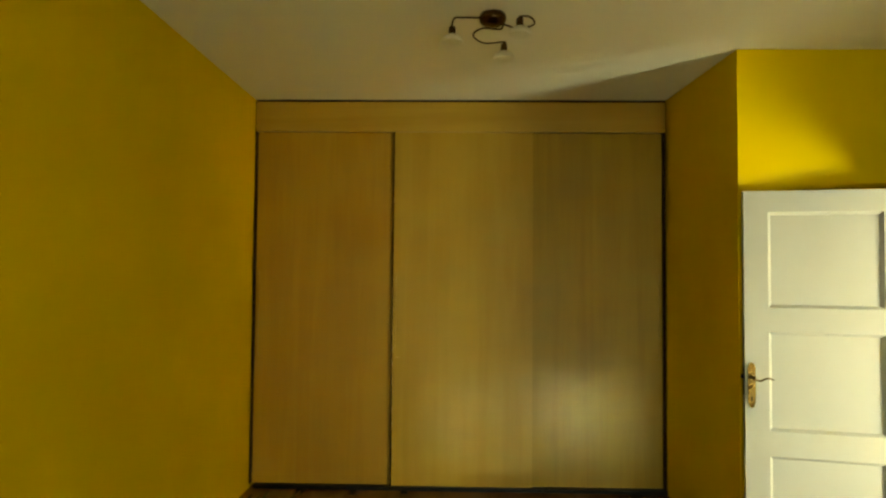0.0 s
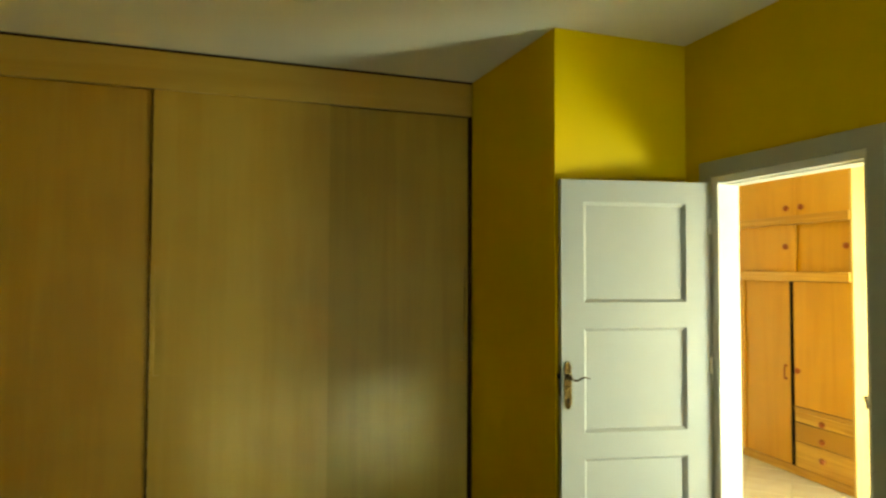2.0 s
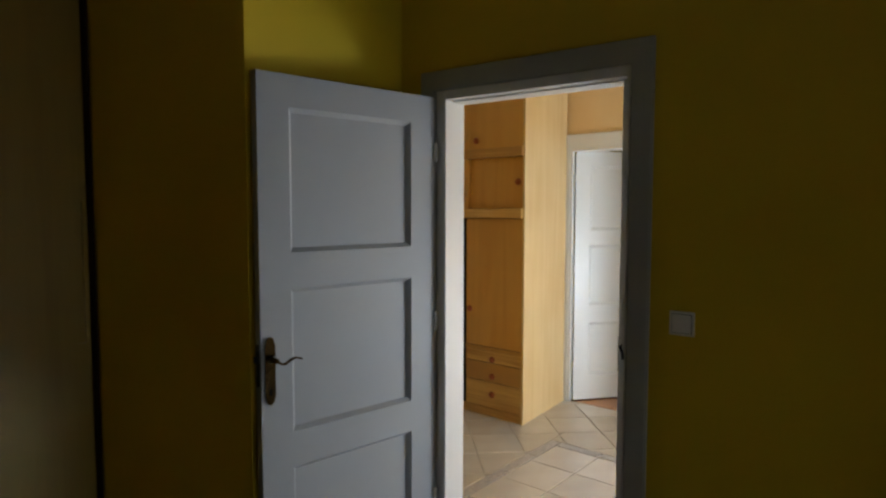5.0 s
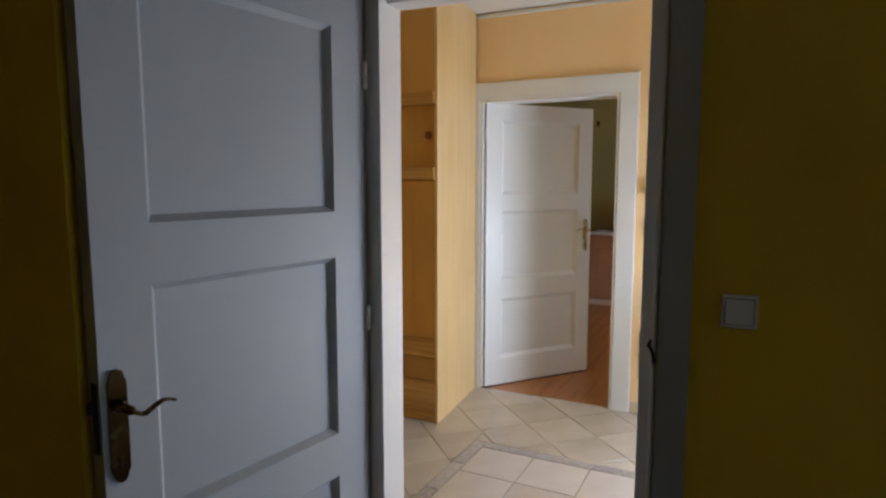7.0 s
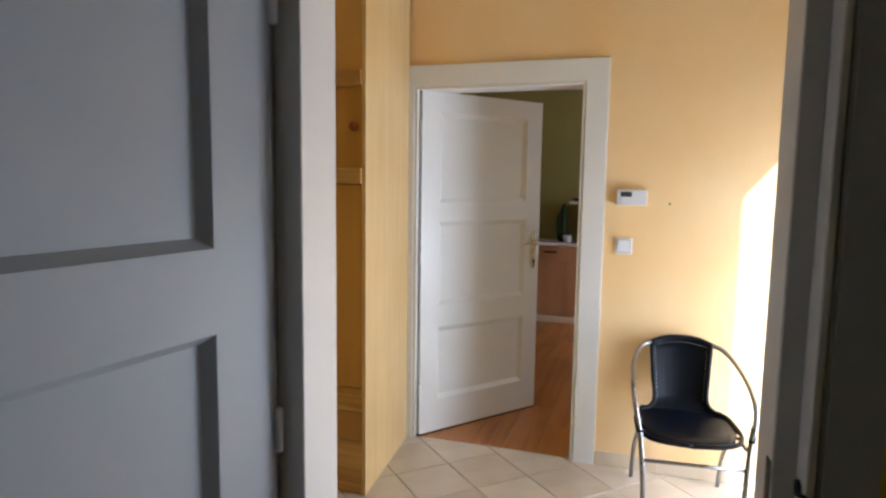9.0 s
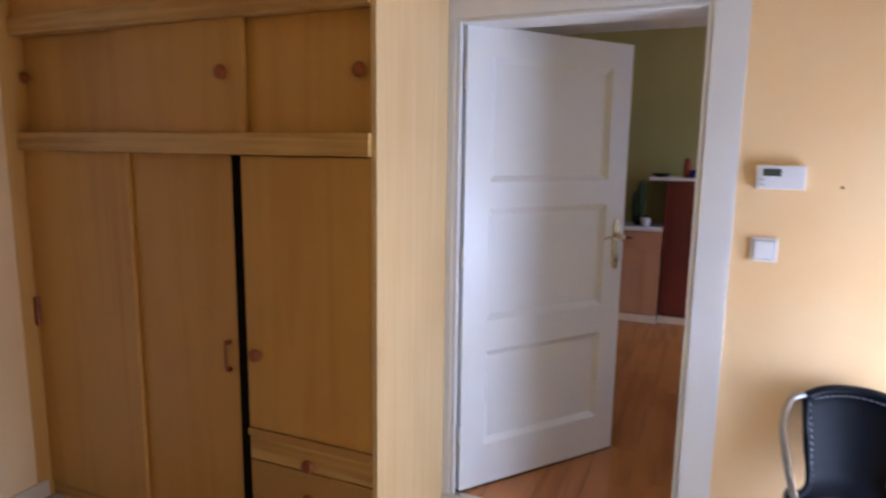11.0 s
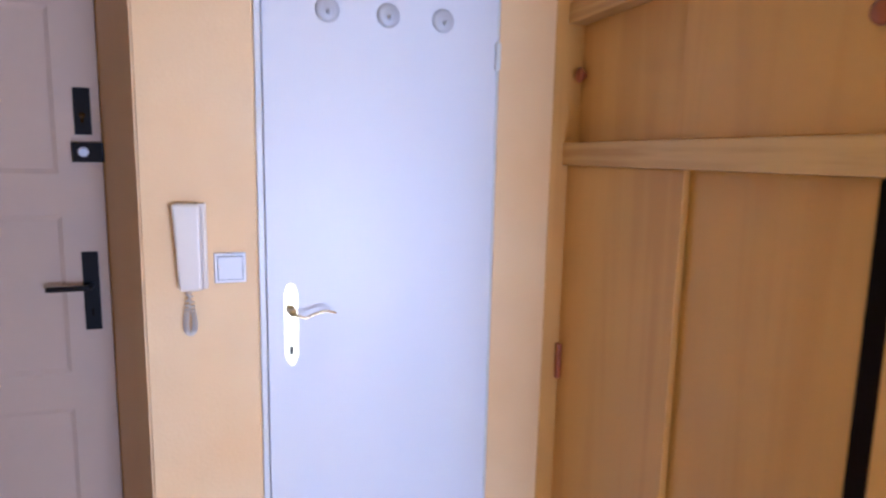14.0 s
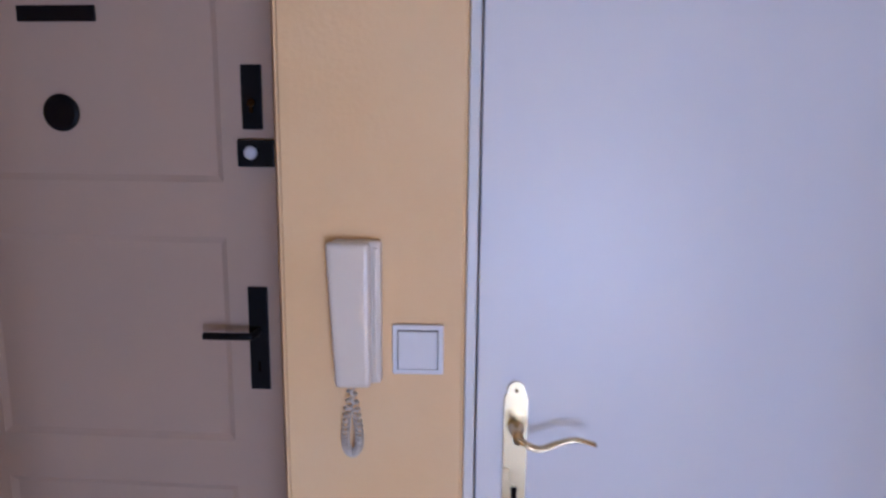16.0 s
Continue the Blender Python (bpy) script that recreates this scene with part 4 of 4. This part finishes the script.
cup_white = thing("white_pot", pose(8.95, 3.575, 0.852), "small white pot beside the cactus", "pot")
part("body", spin([(0.03, 0), (0.042, 0.02), (0.045, 0.06), (0.04, 0.075), (0.036, 0.075), (0.034, 0.05)], 20), M_PLASTIC, cup_white, smooth=True)


wall_hook = thing("wall_hook", pose(9.35, 4.105, 2.137, 0, 0, -90), "small dark wooden hook on the green wall", "hook")
part("plate", boxes((-0.014, 0.014, -0.010, 0.0, -0.03, 0.03), bevel=0.004), M_LAMPMETAL, wall_hook)
part("peg", tube(smooth_line([(0, -0.008, -0.012), (0, -0.03, -0.02), (0, -0.045, -0.01), (0, -0.05, 0.008)], 4), 0.007, 8), M_LAMPMETAL, wall_hook, smooth=True)


# ---- windows behind the walk ----
def window(name, m, w, h, label, sashes=2):
    """A framed window in x and z, with glass."""
    t = thing(name, m, label, "window", kind="structure")
    part("window_frame", boxes((0, 0.06, -0.03, 0.03, 0, h), (w - 0.06, w, -0.03, 0.03, 0, h), (0.06, w - 0.06, -0.03, 0.03, 0, 0.06), (0.06, w - 0.06, -0.03, 0.03, h - 0.06, h)), M_WHITE, t)
    for k in range(1, sashes):
        x = w * k / sashes
        part("mullion", boxes((x - 0.05, x + 0.05, -0.028, 0.028, 0.06, h - 0.06)), M_WHITE, t)
    for k in range(sashes):
        pane = part("pane", boxes((w * k / sashes + 0.05, w * (k + 1) / sashes - 0.05, -0.004, 0.004, 0.06, h - 0.06)), M_GLASS, t)
        pane.visible_shadow = False
    return t


window("window_1", BED @ pose(-2.4, -5.58, 0.0), 2.32, 2.15, "white framed balcony window of the bedroom")
shutter = thing("unseen_roller_shutter", BED @ pose(-2.4, -5.64, 0), "grey roller shutter half lowered over the bedroom window", "shutter", kind="structure")
for k in range(24):
    part("slat", boxes((0.002, 2.318, -0.006, 0.006, 0.60 + 0.0645 * k, 0.60 + 0.0645 * k + 0.063), bevel=0.002, seg=1), M_HOOK, shutter)
window("window_2", pose(4.05, 1.55, 0.0), 1.4, 2.52, "tall white framed glazed door of the hall")
# added out of view to cut the sun to a narrow patch
sun_screen = thing("unseen_roller_shutter", pose(4.05, 1.47, 0), "unseen shutter added over one leaf of the glazed door to narrow the sun", "shutter", kind="structure")
for k in range(40):
    part("slat", boxes((-0.04, 0.80, -0.006, 0.006, 0.004 + 0.0645 * k, 0.004 + 0.0645 * k + 0.063), bevel=0.002, seg=1), M_HOOK, sun_screen)
# assumed window, out of view, added for the green room's lamp
window("window_3", pose(6.7, 0.9, 0.7), 1.8, 1.6, "assumed white framed window of the green room, out of view")


# ---- floor pieces ----
def clip(poly, x0, x1, y0, y1):
    """The part of a convex outline inside a rectangle."""
    for axis, lim, sign in ((0, x0, 1), (0, x1, -1), (1, y0, 1), (1, y1, -1)):
        out = []
        for a, c in zip(poly, poly[1:] + poly[:1]):
            ina, inc = sign * (a[axis] - lim) >= 0, sign * (c[axis] - lim) >= 0
            if ina:
                out.append(a)
            if ina != inc:
                t = (lim - a[axis]) / (c[axis] - a[axis])
                out.append((a[0] + t * (c[0] - a[0]), a[1] + t * (c[1] - a[1])))
        poly = out
        if len(poly) < 3:
            return []
    return poly


def area(poly):
    return abs(sum(a[0] * c[1] - c[0] * a[1] for a, c in zip(poly, poly[1:] + poly[:1]))) / 2


def slab(name, poly, z0, z1, material, parent, edge=0.002):
    """A flat piece with a slightly sloping edge."""
    cx, cy = sum(p[0] for p in poly) / len(poly), sum(p[1] for p in poly) / len(poly)
    bm = bmesh.new()
    lo = [bm.verts.new((x - cx, y - cy, z0)) for x, y in poly]
    mid = [bm.verts.new((x - cx, y - cy, z1 - edge)) for x, y in poly]
    r = max(0.02, max(math.hypot(x - cx, y - cy) for x, y in poly))
    hi = [bm.verts.new(((x - cx) * (1 - edge / r), (y - cy) * (1 - edge / r), z1)) for x, y in poly]
    n = len(poly)
    for k in range(n):
        j = (k + 1) % n
        bm.faces.new((lo[k], lo[j], mid[j], mid[k]))
        bm.faces.new((mid[k], mid[j], hi[j], hi[k]))
    bm.faces.new(hi)
    bmesh.ops.recalc_face_normals(bm, faces=bm.faces)
    return part(name, bm, material, parent, m=pose(cx, cy, 0))


hall_floor = bpy.data.objects["floor_hall"]
rng = random.Random(4)
J = 0.0025
# field of square tiles inside the border
FX0, FX1, FY0, FY1 = 3.76, 4.68, 1.66, 3.63
y = FY1
while y > FY0 + 0.02:
    x = FX1
    while x > FX0 + 0.02:
        p = [(max(x - 0.305, FX0) + J, max(y - 0.299, FY0) + J), (x - J, max(y - 0.299, FY0) + J), (x - J, y - J), (max(x - 0.305, FX0) + J, y - J)]
        slab("tile", p, -0.006, 0.0 + rng.uniform(-0.0006, 0.0006), M_TILE_IN, hall_floor)
        x -= 0.305
    y -= 0.299
# border strip
B = 0.07
y = FY1
while y > FY0 + 0.02:
    y1 = max(y - 0.299, FY0)
    slab("border_tile", [(FX1 + J, y1 + J), (FX1 + B - J, y1 + J), (FX1 + B - J, y - J), (FX1 + J, y - J)], -0.006, 0.0003, M_STRIP, hall_floor)
    slab("border_tile", [(FX0 - B + J, y1 + J), (FX0 - J, y1 + J), (FX0 - J, y - J), (FX0 - B + J, y - J)], -0.006, 0.0003, M_STRIP, hall_floor)
    y = y1
x = FX1 + B
while x > FX0 - B + 0.02:
    x1 = max(x - 0.30, FX0 - B)
    slab("border_tile", [(x1 + J, FY1 + J), (x - J, FY1 + J), (x - J, FY1 + B - J), (x1 + J, FY1 + B - J)], -0.006, 0.0003, M_STRIP, hall_floor)
    x = x1
# diagonal tiles round the border
D = 0.4243
for i in range(-12, 14):
    for k in range(-12, 14):
        s, d = 8.62 + (i + 0.5) * D, 1.58 + (k + 0.5) * D
        cx, cy = (s + d) / 2, (s - d) / 2
        h = D / 2 - J * 1.4
        diamond = [(cx + h, cy), (cx, cy + h), (cx - h, cy), (cx, cy - h)]
        x_lo, x_hi, y_hi = FX0 - B, FX1 + B, FY1 + B
        if clip(diamond, x_lo, x_hi, 1.0, y_hi):
            bounds = ((x_hi + J, 5.595, 1.66, y_hi), (3.33, x_lo - J, 1.66, y_hi), (3.33, 5.566, y_hi + J, 6.02))
        else:
            bounds = ((3.33, 5.595 if cy < 4.0 else 5.566, 1.66, 6.02),)
        for x0, x1, y0, y1 in bounds:
            p = clip(diamond, x0, x1, y0, y1)
            if len(p) > 2 and area(p) > 0.0008:
                slab("tile", p, -0.006, rng.uniform(-0.0006, 0.0006), M_TILE, hall_floor)

# tile skirting at the foot of the peach walls
east = bpy.data.objects["wall_hall_east"]
y = 2.997
while y > 1.70:
    y1 = max(y - 0.30, 1.66)
    part("skirting_tile", boxes((FAR - 0.009, FAR - 0.0005, y1 + 0.0015, y - 0.0015, 0.002, 0.078), bevel=0.002, seg=1), M_SKIRT, east)
    y = y1
north = bpy.data.objects["wall_hall_north"]
part("skirting_tile", boxes((0.712, 0.94, -0.009, -0.0005, 0.002, 0.078), bevel=0.002, seg=1), M_SKIRT, north)
pier = bpy.data.objects["wall_hall_pier"]
part("skirting_tile", boxes((-0.295, -0.012, -0.009, -0.0005, 0.002, 0.078), bevel=0.002, seg=1), M_SKIRT, pier)

# laminate boards of the green room, running along x
room_floor = bpy.data.objects["floor_room"]
y, n = 1.0, 0
while y < 6.29:
    x = FAR + 0.034
    first = 0.35 + 0.85 * ((n * 0.37) % 1.0)
    while x < 9.34:
        x1 = min(x + first, 9.345)
        slab("board", [(x, y + 0.0006), (x1 - 0.0012, y + 0.0006), (x1 - 0.0012, y + 0.192), (x, y + 0.192)], -0.008, 0.0, M_LAMINATE, room_floor, 0.001)
        x, first = x1, 1.2
    y, n = y + 0.193, n + 1
